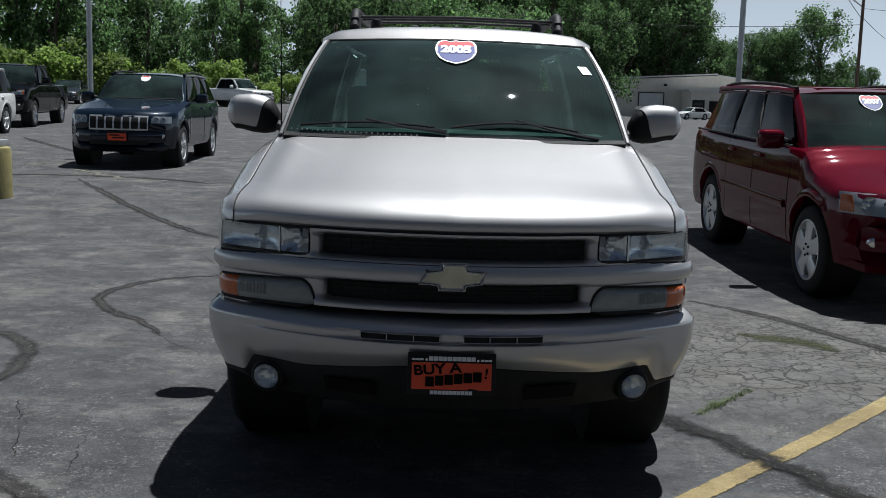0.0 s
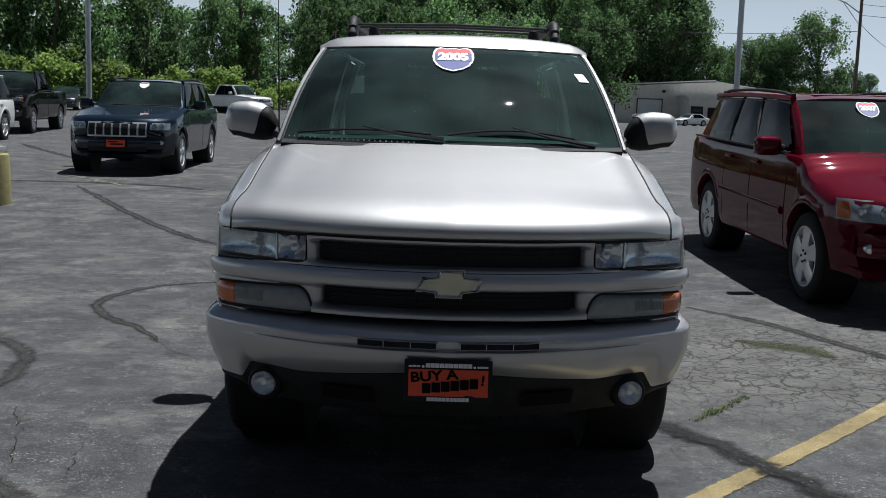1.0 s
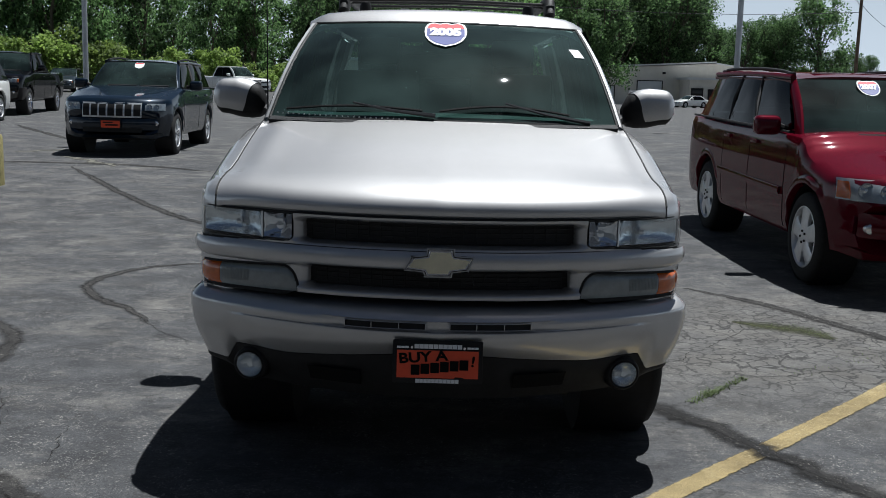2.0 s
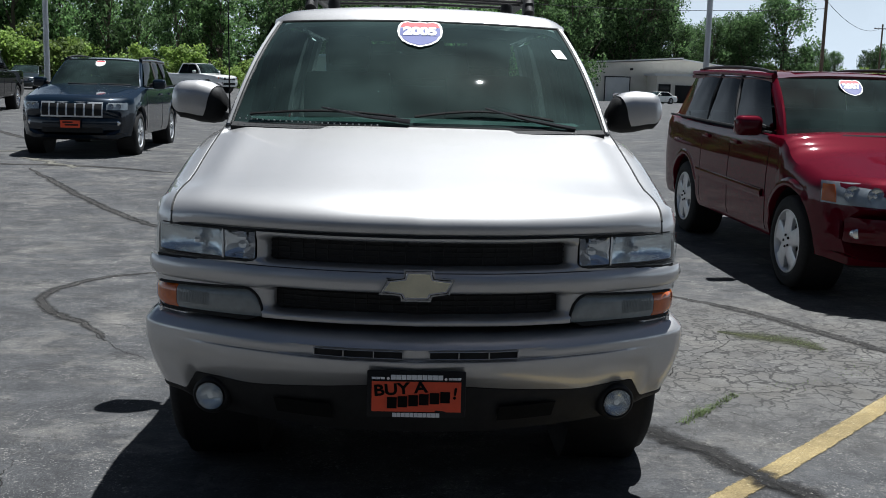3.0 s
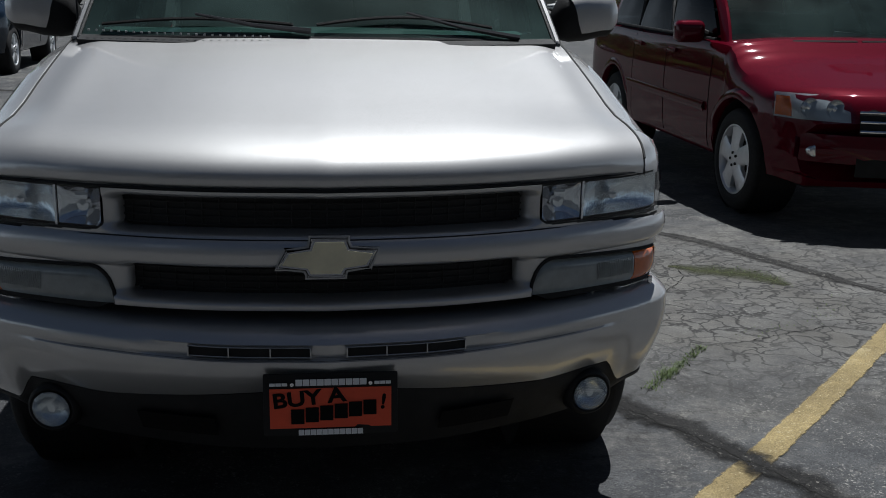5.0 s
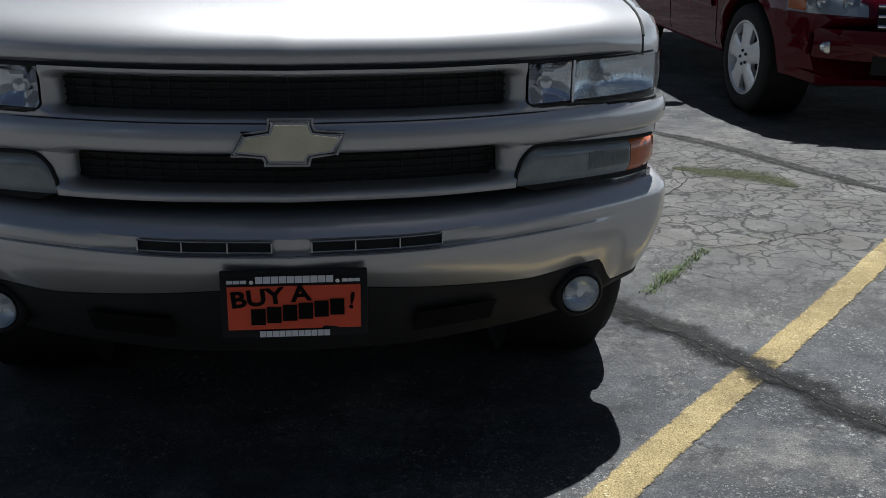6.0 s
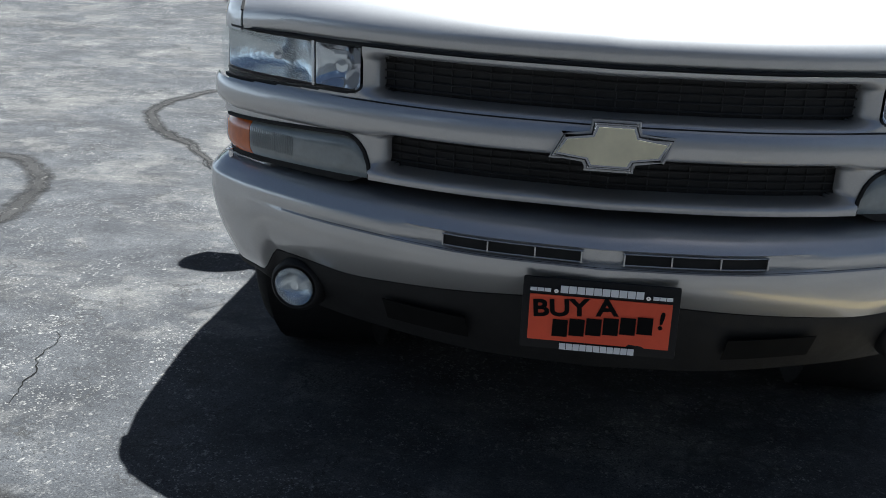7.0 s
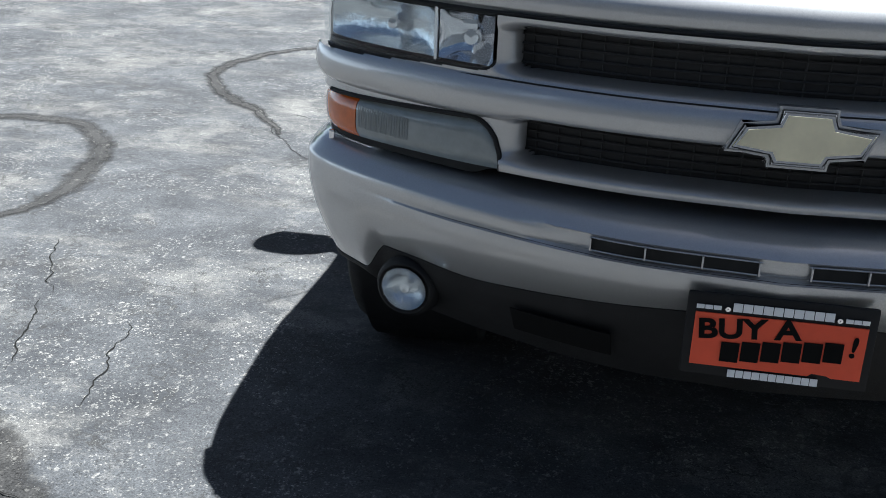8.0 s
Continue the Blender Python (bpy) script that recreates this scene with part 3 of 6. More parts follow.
def year_sticker(parent, m, text, width=0.22, pale=False):
    """A road-sign shaped sticker: white edge, red head, blue field. m maps x, y of the sticker onto the glass."""
    s = width / 2
    half = [(0.0, 0.98), (0.30, 0.90), (0.62, 1.0), (0.86, 0.86), (0.97, 0.55), (1.0, 0.15), (0.94, -0.25), (0.78, -0.62), (0.48, -0.92), (0.0, -1.12)]
    outline = half + [(-x, y) for x, y in half[-2:0:-1]]

    def flat(pts, lift):
        n = len(pts)
        lo = [m @ Vector((x * s, y * s, lift)) for x, y in pts]
        hi = [m @ Vector((x * s, y * s, lift + 0.0012)) for x, y in pts]
        return mesh_of(lo + hi, [tuple(range(n)), tuple(range(n, 2 * n))] + [(i, (i + 1) % n, n + (i + 1) % n, n + i) for i in range(n)])
    st = part("sticker", flat(outline, 0.0), PRINTWHITE, parent, "white road-sign sticker with red head and blue field", smooth=False)
    inner = [(x * 0.90, y * 0.90) for x, y in outline]
    top = [p for p in inner if p[1] > 0.40]
    top = sorted(top, key=lambda p: p[0])
    part("sticker_head", flat([(-0.86, 0.46)] + top + [(0.86, 0.46)], 0.0014), PRINTRED, st, smooth=False)
    low = [p for p in inner if p[1] < -0.30]
    low = sorted(low, key=lambda p: p[0])
    field, ink = (PRINTWHITE, PRINTBLUE) if pale else (PRINTBLUE, PRINTWHITE)
    part("sticker_field", flat([(-0.82, -0.26)] + low + [(0.82, -0.26)], 0.0014), field, st, smooth=False)
    part("sticker_band", flat([(-0.88, -0.24), (0.88, -0.24), (0.88, 0.42), (-0.88, 0.42)], 0.0013), field, st, smooth=False)
    if not text:
        part("print_strip", flat([(-0.6, -0.1), (0.6, -0.1), (0.6, 0.28), (-0.6, 0.28)], 0.003), field, st, smooth=False)
        return st
    lettering(text, width * 0.42, m @ Matrix.Translation((0, 0.09 * s, 0.0042)), ink, st, bold=0.006, squeeze=0.86)
    return st


def seat(parent, x, y, z, w=0.5, back=0.62, mat=None):
    mat = mat or TRIMGREY
    s = new("seat")
    s.parent = parent
    part("cushion", box(x, y, z, w, 0.5, 0.16, 0.05), mat, s)
    part("backrest", box(0, 0, 0, w, 0.14, back, 0.05, Matrix.Translation((x, y + 0.30, z + back / 2)) @ Matrix.Rotation(-0.22, 4, "X")), mat, s)
    part("headrest", box(x, y + 0.42, z + back + 0.12, w * 0.5, 0.09, 0.17, 0.04), mat, s)
    return s


# ---- the silver-grey off-road wagon in front ----
def hero_car():
    car = thing("suv", pose(0, 3.68, 0), "pewter silver full-size SUV with an orange dealer plate on its bumper", "car")
    LEN = 5.05

    # front edge in plan: grille face, and bumper
    face = Plan([(0, 0.085), (0.3, 0.115), (0.56, 0.19), (0.75, 0.28), (0.88, 0.36), (0.945, 0.425), (0.975, 0.50), (0.985, 0.60)])
    bump = Plan([(0, 0.0), (0.3, 0.035), (0.6, 0.15), (0.8, 0.265), (0.9, 0.335), (0.976, 0.405), (1.011, 0.48), (1.025, 0.60), (1.025, 0.66)])

    # -- grille fascia, an embossed sheet with openings for grilles and lamps
    def rim_distance(k, a, z):
        """How far a point lies outside a grille opening, with round corners and long soft ends."""
        x1, z0, z1 = ((0.545, 0.960, 1.050), (0.522, 0.792, 0.877))[k]
        r = 0.018
        qx, qz = (a - x1) * 0.35 + r, abs(z - (z0 + z1) / 2) - (z1 - z0) / 2 + r
        return math.hypot(max(qx, 0), max(qz, 0)) + min(max(qx, qz), 0) - r

    def depth(x, z):
        a = abs(x)
        d = 0.0
        # the sheet rolls inwards round the two grilles, ever steeper
        for k in (0, 1):
            q = min(1.0, max(0.0, (0.012 - rim_distance(k, a, z)) / 0.019))
            d = max(d, 0.066 * (1 - (1 - q * q) ** 0.5))
        # the rounded middle bar stands proud
        if 0.870 < z < 0.950:
            q = (z - 0.910) / 0.040
            d -= 0.022 * max(0.0, 1 - q * q) ** 0.6
        # the lower lip rolls forward
        if z < 0.795:
            q = (z - 0.779) / 0.018
            d -= 0.008 * max(0.0, 1 - q * q)
        return d

    def hole(x, z):
        a = abs(x)
        if rim_distance(0, a, z) < -0.0066 or rim_distance(1, a, z) < -0.0066:
            return True
        if a > 0.556 and z > lamp_low(a) - 0.004:
            return True
        return a > 0.532 and z < edge(a) + 0.004

    def lamp_low(x):
        """Lower edge of the headlamps, rounded up at the inner end."""
        q = min(1.0, max(0.0, (0.588 - x) / 0.032))
        return 0.962 + 0.024 * (1 - (1 - q * q) ** 0.5) - 0.016 * smooth01((x - 0.56) / 0.4)

    def edge(x):
        """Top of the turn lamps, rounded down at the inner end."""
        q = min(1.0, max(0.0, (0.598 - x) / 0.064))
        return 0.862 - 0.085 * (1 - (1 - q * q) ** 0.5) - 0.016 * max(0.0, x - 0.6) / 0.3

    s_max = face.s_of(0.970)
    us = sorted({round(q, 4) for q in np.concatenate([np.linspace(-s_max, s_max, 120)] + [np.linspace(sg * face.s_of(v) - 0.03, sg * face.s_of(v) + 0.03, 13)
                 for v in (0.52, 0.504, 0.482, 0.465, 0.535, 0.556, 0.57) for sg in (-1, 1)])})
    us = [q for k, q in enumerate(us) if k == 0 or q - us[k - 1] > 0.0012]
    zs = sorted({round(q, 4) for q in np.concatenate([np.linspace(0.768, 1.066, 40), np.linspace(0.776, 0.805, 10), np.linspace(0.835, 0.885, 16), np.linspace(0.935, 0.975, 14), np.linspace(1.035, 1.06, 8)])})
    verts, index = [], {}
    for i, u in enumerate(us):
        for j, z in enumerate(zs):
            x0, _ = face.at(u)
            x, y = face.at(u, depth(x0, z))
            index[i, j] = len(verts)
            verts.append((x, y, z))
    faces = []
    for i in range(len(us) - 1):
        for j in range(len(zs) - 1):
            xm, zm = face.at((us[i] + us[i + 1]) / 2)[0], (zs[j] + zs[j + 1]) / 2
            if not hole(xm, zm):
                faces.append((index[i, j], index[i + 1, j], index[i + 1, j + 1], index[i, j + 1]))
    bm = mesh_of(verts, faces)
    bmesh.ops.delete(bm, geom=[v for v in bm.verts if not v.link_faces], context="VERTS")
    bmesh.ops.recalc_face_normals(bm, faces=bm.faces)
    bmesh.ops.solidify(bm, geom=bm.faces[:], thickness=0.004)
    fascia = part("grille_surround", bm, PEWTER, car, "body-coloured grille surround")

    def strip(plan, x0, x1, z0, z1, inset, n=40, zoff=None):
        """A curved sheet on a plan curve between two x and two z."""
        rows = []
        for k in range(n + 1):
            x = x0 + (x1 - x0) * k / n
            u = (1 if x >= 0 else -1) * plan.s_of(abs(x))
            px, py = plan.at(u, inset)
            rows.append([(px, py, z0), (px, py, z1)])
        return rows

    # dark grille backs with a fine lattice
    for x1, z0, z1 in ((0.55, 0.945, 1.060), (0.53, 0.780, 0.890)):
        part("grille_back", slab(strip(face, -x1, x1, z0, z1, 0.064), 0.006), GRILLEBACK, fascia)
        for zz in np.linspace(z0 + 0.012, z1 - 0.012, 6):
            part("grille_bar", tube([(*face.at((1 if x >= 0 else -1) * face.s_of(abs(x)), 0.053), zz) for x in np.linspace(-x1, x1, 40)], 0.0024, 6), GRILLEMESH, fascia)
        bars = [tube([(*face.at((1 if x >= 0 else -1) * face.s_of(abs(x)), 0.055), z0), (*face.at((1 if x >= 0 else -1) * face.s_of(abs(x)), 0.055), z1)], 0.0020, 4)
                for x in np.linspace(-x1, x1, 25)]
        part("grille_lattice", join(*bars), GRILLEMESH, fascia)
    # dark seams: along the top of the middle bar and under the hood
    for zz, xm, ins, rad in ((0.9475, 0.955, -0.003, 0.0030), (1.070, 0.86, 0.006, 0.0036)):
        part("seam", tube([(*face.at((1 if x >= 0 else -1) * face.s_of(abs(x)), ins), zz - (0.016 if zz < 1 else 0.004) * smooth01((abs(x) - 0.55) / 0.4)) for x in np.linspace(-xm, xm, 60)], rad, 6), DARKHOLE, fascia)

    # emblem: a plain gold cross-bar shape on a dark base
    ez, ey = 0.914, 0.050
    tie = [(-0.119, -0.022), (-0.045, -0.022), (-0.045, -0.044), (0.035, -0.044), (0.035, -0.022), (0.096, -0.022), (0.117, 0.013), (0.044, 0.013), (0.044, 0.042), (-0.035, 0.042), (-0.035, 0.013), (-0.096, 0.013)]
    em = Matrix.Translation((0, ey, ez)) @ Matrix.Rotation(-0.12, 4, "X")
    for nm, k, dy, dp, mt in (("emblem_base", 1.12, 0.006, 0.055, PEWTER), ("emblem_edge", 1.07, 0.002, 0.03, PLATEBLACK), ("emblem_rim", 1.045, -0.002, 0.02, CHROME), ("emblem_face", 1.0, -0.004, 0.02, GOLD)):
        pad = (k - 1) * 0.1
        pts = [(x + math.copysign(pad * 0.9, x), z + math.copysign(pad * 0.9, z - (-0.003))) for x, z in tie]
        bm = poly_prism(pts, dp, em @ Matrix.Translation((0, dy, 0)))
        bmesh.ops.bevel(bm, geom=[e for e in bm.edges if all(abs((em.inverted() @ v.co).y - dy) < 1e-5 for v in e.verts)], offset=0.004, segments=2, affect="EDGES")
        part(nm, bm, mt, fascia, {"emblem_face": "pale gold emblem"}.get(nm, ""))

    # -- headlamps
    for sg in (-1, 1):
        lamp = new("headlamp")
        lamp.parent = car
        lamp["label"] = "clear rectangular headlamp"

        def fp(x, inset):
            px, py = face.at(sg * face.s_of(x), inset)
            return px, py
        zl, zh = 0.962, 1.064

        def sheet(x0, x1, z0, z1, inset, n=14):
            return [[(*fp(x, inset), z0), (*fp(x, inset - 0.004), (z0 + z1) / 2), (*fp(x, inset), z1)] for x in np.linspace(x0, x1, n)]
        part("housing", slab(sheet(0.55, 0.955, zl - 0.010, zh + 0.006, 0.082), 0.006), DARKHOLE, lamp)
        # housing rim, top, bottom and ends
        rim = []
        for z0 in (zl - 0.003, zh + 0.003):
            rim.append(slab([[(*fp(x, 0.010), z0), (*fp(x, 0.09), z0)] for x in np.linspace(0.55, 0.958, 16)], 0.005))
        for x0, d0 in ((0.556, 0.012), (0.684, 0.010)):
            rim.append(slab([[(*fp(x0, d0), z), (*fp(x0, d0 + 0.022), z)] for z in (zl - 0.004, zh + 0.004)], 0.002))
        part("bezel", join(*rim), BLACKPLASTIC, lamp)
        # reflectors: a wide one and a small inner one
        for xa, xb, dp in ((0.688, 0.952, 0.040), (0.566, 0.681, 0.040)):
            rows = []
            for i in range(15):
                q = i / 14
                x = xa + (xb - xa) * q
                row = []
                for j in range(9):
                    w = j / 8
                    bowl = (1 - (2 * q - 1) ** 2) ** 0.5 * (1 - (2 * w - 1) ** 2) ** 0.5
                    px, py = fp(x, 0.012 + dp * bowl)
                    row.append((px, py, zl + 0.004 + (zh - zl - 0.008) * w))
                rows.append(row)
            part("reflector", loft(rows), REFLECTOR if xa > 0.6 else CHROME, lamp)
        for xa, rr in ((0.80, 0.014), (0.622, 0.020)):
            px, py = fp(xa, 0.03)
            part("bulb", lathe([(-0.012, 0.001), (-0.011, rr * 0.7), (0, rr), (0.035, rr * 0.9)], "y", 14, (px, py, (zl + zh) / 2)), CHROME, lamp)
        part("divider", slab([[(*fp(0.682, 0.006), z), (*fp(0.688, 0.006), z), (*fp(0.688, 0.03), z)] for z in (zl, (zl + zh) / 2, zh)], 0.003), CHROME, lamp)
        part("bulb_shield", box(*fp(0.622, 0.022), zh - 0.026, 0.03, 0.012, 0.02, 0.004), CHROME, lamp)
        part("lens", loft([[(*fp(x, 0.0), lamp_low(x)), (*fp(x, -0.004), 1.012), (*fp(x, 0.0), zh + 0.004 - 0.006 * smooth01((x - 0.56) / 0.4))] for x in np.linspace(0.560, 0.966, 24)]), CLEAR, lamp)
        # fine prism ribs in the wide lens
        ribs = [tube([(*fp(x, 0.006), zl + 0.008), (*fp(x, 0.006), zl + 0.05)], 0.0012, 4) for x in np.linspace(0.70, 0.76, 9)]
        part("lens_ribs", join(*ribs), CLEAR, lamp)
        part("lower_gap", slab([[(*fp(x, 0.001), lamp_low(x) - 0.008), (*fp(x, 0.001), lamp_low(x) + 0.001)] for x in np.linspace(0.557, 0.952, 40)], 0.008), DARKHOLE, lamp)

        # -- turn lamp below: frosted, amber at the outer end
        turn = new("turn_lamp")
        turn.parent = car
        turn["label"] = "frosted turn lamp with an amber corner"

        def lens(x0, x1, inset, top=0.0, n=16):
            rows = []
            for x in np.linspace(x0, x1, n):
                zt, zb = edge(x) - top, 0.766 - 0.008 * (x - 0.54) / 0.4
                rows.append([(*fp(x, inset + 0.012 * (2 * w - 1) ** 4), zb + (zt - zb) * w) for w in np.linspace(0, 1, 7)])
            return rows
        part("surround", slab([[(*fp(x, 0.014), 0.748 + 0.018 * smooth01((0.60 - x) / 0.05)), (*fp(x, 0.014), edge(x) + 0.010)] for x in np.linspace(0.532, 0.975, 30)], 0.02), DARKHOLE, turn)
        part("lamp_seam", tube([(*fp(0.533, 0.0), 0.768)] + [(*fp(x, -0.001), edge(x) + 0.004) for x in np.linspace(0.536, 0.935, 40)], 0.0050, 6), DARKHOLE, turn)
        part("clear_lens", slab(lens(0.541, 0.868, 0.002, 0.004, 26), 0.008), SMOKE, turn)
        part("amber_lens", slab(lens(0.870, 0.972, 0.002, 0.004, 10), 0.008), AMBER, turn)
        ribs = [tube([(*fp(x, 0.000), 0.785), (*fp(x, 0.001), 0.832)], 0.0009, 5) for x in np.linspace(0.74, 0.86, 20)]
        part("ribs", join(*ribs), SMOKE, turn)
        part("clip", box(*fp(0.945, 0.006), 0.741, 0.012, 0.012, 0.022, 0.003), CHROME, turn)

    # -- bumper
    def zb(x):
        """Lower edge of the painted bumper."""
        a = abs(x)
        return 0.572 - 0.055 * smooth01(a / 0.85) + 0.014 * smooth01((a - 0.56) / 0.2) - 0.074 * smooth01((a - 0.815) / 0.065)

    def tuck(x):
        """How far the lower bumper edge draws back under its crest, most at the corners."""
        return 0.048 + 0.014 * smooth01((abs(x) - 0.78) / 0.16)

    prof = [(0.190, 0.751), (0.150, 0.753), (0.115, 0.752), (0.085, 0.749), (0.060, 0.743), (0.040, 0.735), (0.025, 0.724), (0.013, 0.711), (0.006, 0.703), (0.003, 0.699), (0.001, 0.695),
            (0.000, 0.686), (0.001, 0.677), (0.002, 0.671), (0.004, 0.668), (0.004, 0.664), (-0.003, 0.661), (-0.004, 0.653)]

    def scoop(x, z):
        """The hollow that holds the intake slots and tapers away to both sides."""
        return 0.013 * smooth01((0.50 - abs(x)) / 0.17) * smooth01((0.7035 - z) / 0.006) * smooth01((z - 0.6635) / 0.004)
    us = np.linspace(-bump.length, bump.length, 181)
    rows = []
    for u in us:
        row = []
        x0, _ = bump.at(u)
        soft = smooth01((0.86 - abs(x0)) / 0.25)
        for d, z in prof:
            z = z if z < 0.700 else 0.700 + (z - 0.700) * 0.84
            d2 = (min(d, 0.19 - 0.13 * smooth01((abs(x0) - 0.72) / 0.16)) if z > 0.69 else d * soft) + scoop(x0, z)
            row.append((*bump.at(u, d2), z))
        b = zb(x0)
        for k in range(1, 8):
            q = k / 7
            row.append((*bump.at(u, -0.004 * soft + (tuck(x0) + 0.002) * q ** 1.7), 0.653 + (b - 0.653) * q))
        rows.append(row)
    bumper = part("bumper", slab(rows, 0.008), PEWTER, car, "painted steel-grey front bumper")
    # intake slots with dividers
    for sg in (-1, 1):
        part("slot", slab(strip(bump, sg * 0.045, sg * 0.345, 0.672, 0.695, 0.0085, 12), 0.003), DARKHOLE, bumper)
        for x in (0.045, 0.143, 0.245, 0.345):
            px, py = bump.at(sg * bump.s_of(x), 0.004)
            part("slot_divider", box(px, py, 0.6835, 0.0035, 0.010, 0.025, 0.001), PEWTER, bumper)
        for zz in (0.671, 0.6955):
            part("slot_rim", tube([(*bump.at(sg * bump.s_of(x), 0.0075), zz) for x in np.linspace(0.04, 0.348, 14)], 0.0015, 6), PEWTER, bumper)
    # near-black line laid along the bumper crease to draw its shade
    part("crease", tube([(*bump.at((1 if x >= 0 else -1) * bump.s_of(abs(x)), 0.0035), 0.6625) for x in np.linspace(-0.80, 0.80, 70)], 0.0016, 5), DARKHOLE, bumper)

    # -- black lower valance with fog lamps
    rows = []
    for u in us:
        x0, _ = bump.at(u)
        b = zb(x0)
        soft = smooth01((abs(x0) - 0.9) / 0.1)
        bot = 0.388 + 0.030 * smooth01((abs(x0) - 0.80) / 0.18)
        t0 = tuck(x0) + 0.002
        row = [(*bump.at(u, t0 + 0.008), b + 0.006), (*bump.at(u, t0), b - 0.004)]
        for k in range(1, 8):
            q = k / 7
            row.append((*bump.at(u, t0 + (0.065 + 0.015 * soft) * q ** (1.5 + soft)), b - 0.004 + (bot - b) * q))
        row.append((*bump.at(u, 0.20 - 0.03 * soft), bot - 0.015))
        rows.append(row)
    val = part("valance", slab(rows, 0.008), BLACKPLASTIC, car, "black textured plastic lower valance")
    for sg in (-1, 1):
        # thin black sheet on the valance paints in the shade of the tow slot
        rr = [[(*bump.at(sg * bump.s_of(x), 0.0725 if z < 0.45 else 0.0465), z) for z in (0.435, 0.492)] for x in np.linspace(0.30, 0.51, 10)]
        part("tow_slot", slab(rr, 0.002), PLATEINK, val)
        fog = new("fog_lamp")
        fog.parent = car
        fog["label"] = "round clear fog lamp"
        px, py = bump.at(sg * bump.s_of(0.750), 0.030)
        m = Matrix.Translation((px, py, 0.456)) @ Matrix.Rotation(sg * 0.24, 4, "Z") @ Matrix.Diagonal((1.06, 1, 1, 1))

        def turned(profile, steps=30):
            bm = lathe(profile, "y", steps)
            bmesh.ops.transform(bm, matrix=m, verts=bm.verts)
            return bm
        part("bezel", turned([(0.05, 0.070), (0.016, 0.067), (0.006, 0.062), (0.003, 0.057), (0.006, 0.0515), (0.05, 0.050)]), BLACKPLASTIC, fog)
        part("reflector", turned([(0.002, 0.0490), (0.012, 0.045), (0.026, 0.034), (0.034, 0.017), (0.036, 0.001)]), REFLECTOR, fog)
        part("bulb", turned([(0.005, 0.001), (0.006, 0.010), (0.036, 0.012)], 12), CHROME, fog)
        part("lens", turned([(0.001, 0.0505), (-0.006, 0.043), (-0.011, 0.026), (-0.013, 0.001)]), CLEAR, fog)

    # -- dealer plate: black holder, orange print; names and numbers as bars
    pm = Matrix.Translation((0.003, -0.017, 0.559)) @ Matrix.Rotation(-0.04, 4, "X") @ Matrix.Diagonal((0.99, 1, 0.94, 1))
    plate = new("dealer_plate")
    plate.parent = car
    plate["label"] = "black plate holder with an orange printed dealer plate"
    part("holder", box(0, 0.006, 0, 0.332, 0.012, 0.170, 0.006, pm), PLATEBLACK, plate)
    part("orange_panel", poly_prism([(-0.150, -0.062), (0.060, -0.062), (0.066, -0.056), (0.092, -0.058), (0.100, -0.062), (0.150, -0.062), (0.150, 0.046), (-0.150, 0.046)], 0.004, pm @ Matrix.Translation((0, -0.003, 0))), ORANGE, plate, smooth=False)
    up = pm @ Matrix.Translation((0, -0.0042, 0)) @ Matrix.Rotation(math.pi / 2, 4, "X")
    lettering("BUY A", 0.055, up @ Matrix.Translation((-0.054, 0.019, 0)) @ Matrix.Rotation(0.09, 4, "Z"), PLATEINK, plate, bold=0.0016, squeeze=1.16)
    lettering("!", 0.056, up @ Matrix.Translation((0.130, 0.004, 0)) @ Matrix.Rotation(-0.12, 4, "Z"), PLATEINK, plate, bold=0.0014)

    def bars(x0, x1, z, h, n, material, slant=0.0):
        out = []
        for k in range(n):
            a = x0 + (x1 - x0) * k / n
            b = a + (x1 - x0) / n * 0.91
            q = (a - x0) * slant
            out.append(box((a + b) / 2, -0.0046, z + q, b - a, 0.0016, h, 0, pm))
        part("print_strip", join(*out), material, plate, smooth=False)
    bars(-0.098, 0.116, -0.030, 0.040, 6, PLATEINK, 0.12)
    bars(-0.086, 0.090, 0.0625, 0.017, 10, PRINTWHITE)
    bars(-0.150, -0.105, 0.0585, 0.008, 3, PRINTWHITE)
    bars(0.108, 0.150, 0.0585, 0.008, 3, PRINTWHITE)
    bars(-0.080, 0.080, -0.0735, 0.015, 11, PRINTWHITE)
    for x in (-0.095, 0.098):
        bm = lathe([(-0.007, 0.001), (-0.007, 0.005), (0, 0.0055)], "y", 10)
        bmesh.ops.transform(bm, matrix=pm @ Matrix.Translation((x, 0, 0.058)), verts=bm.verts)
        part("screw", bm, CHROME, plate)

    # -- hood
    hp = [(0.100, 1.072), (0.094, 1.083), (0.093, 1.100), (0.099, 1.119), (0.114, 1.138), (0.140, 1.155), (0.178, 1.169), (0.235, 1.182), (0.31, 1.195), (0.45, 1.214), (0.6, 1.245), (0.8, 1.288), (1.0, 1.332), (1.2, 1.378), (1.36, 1.406), (1.42, 1.414)]
    crown_y, crown_z = (0.114, 0.14, 0.178, 0.235, 0.31, 0.45, 0.60, 0.80, 1.0, 1.2, 1.42), (0.0, 0.002, 0.006, 0.010, 0.014, 0.018, 0.018, 0.015, 0.011, 0.005, 0.0)
    rows = []
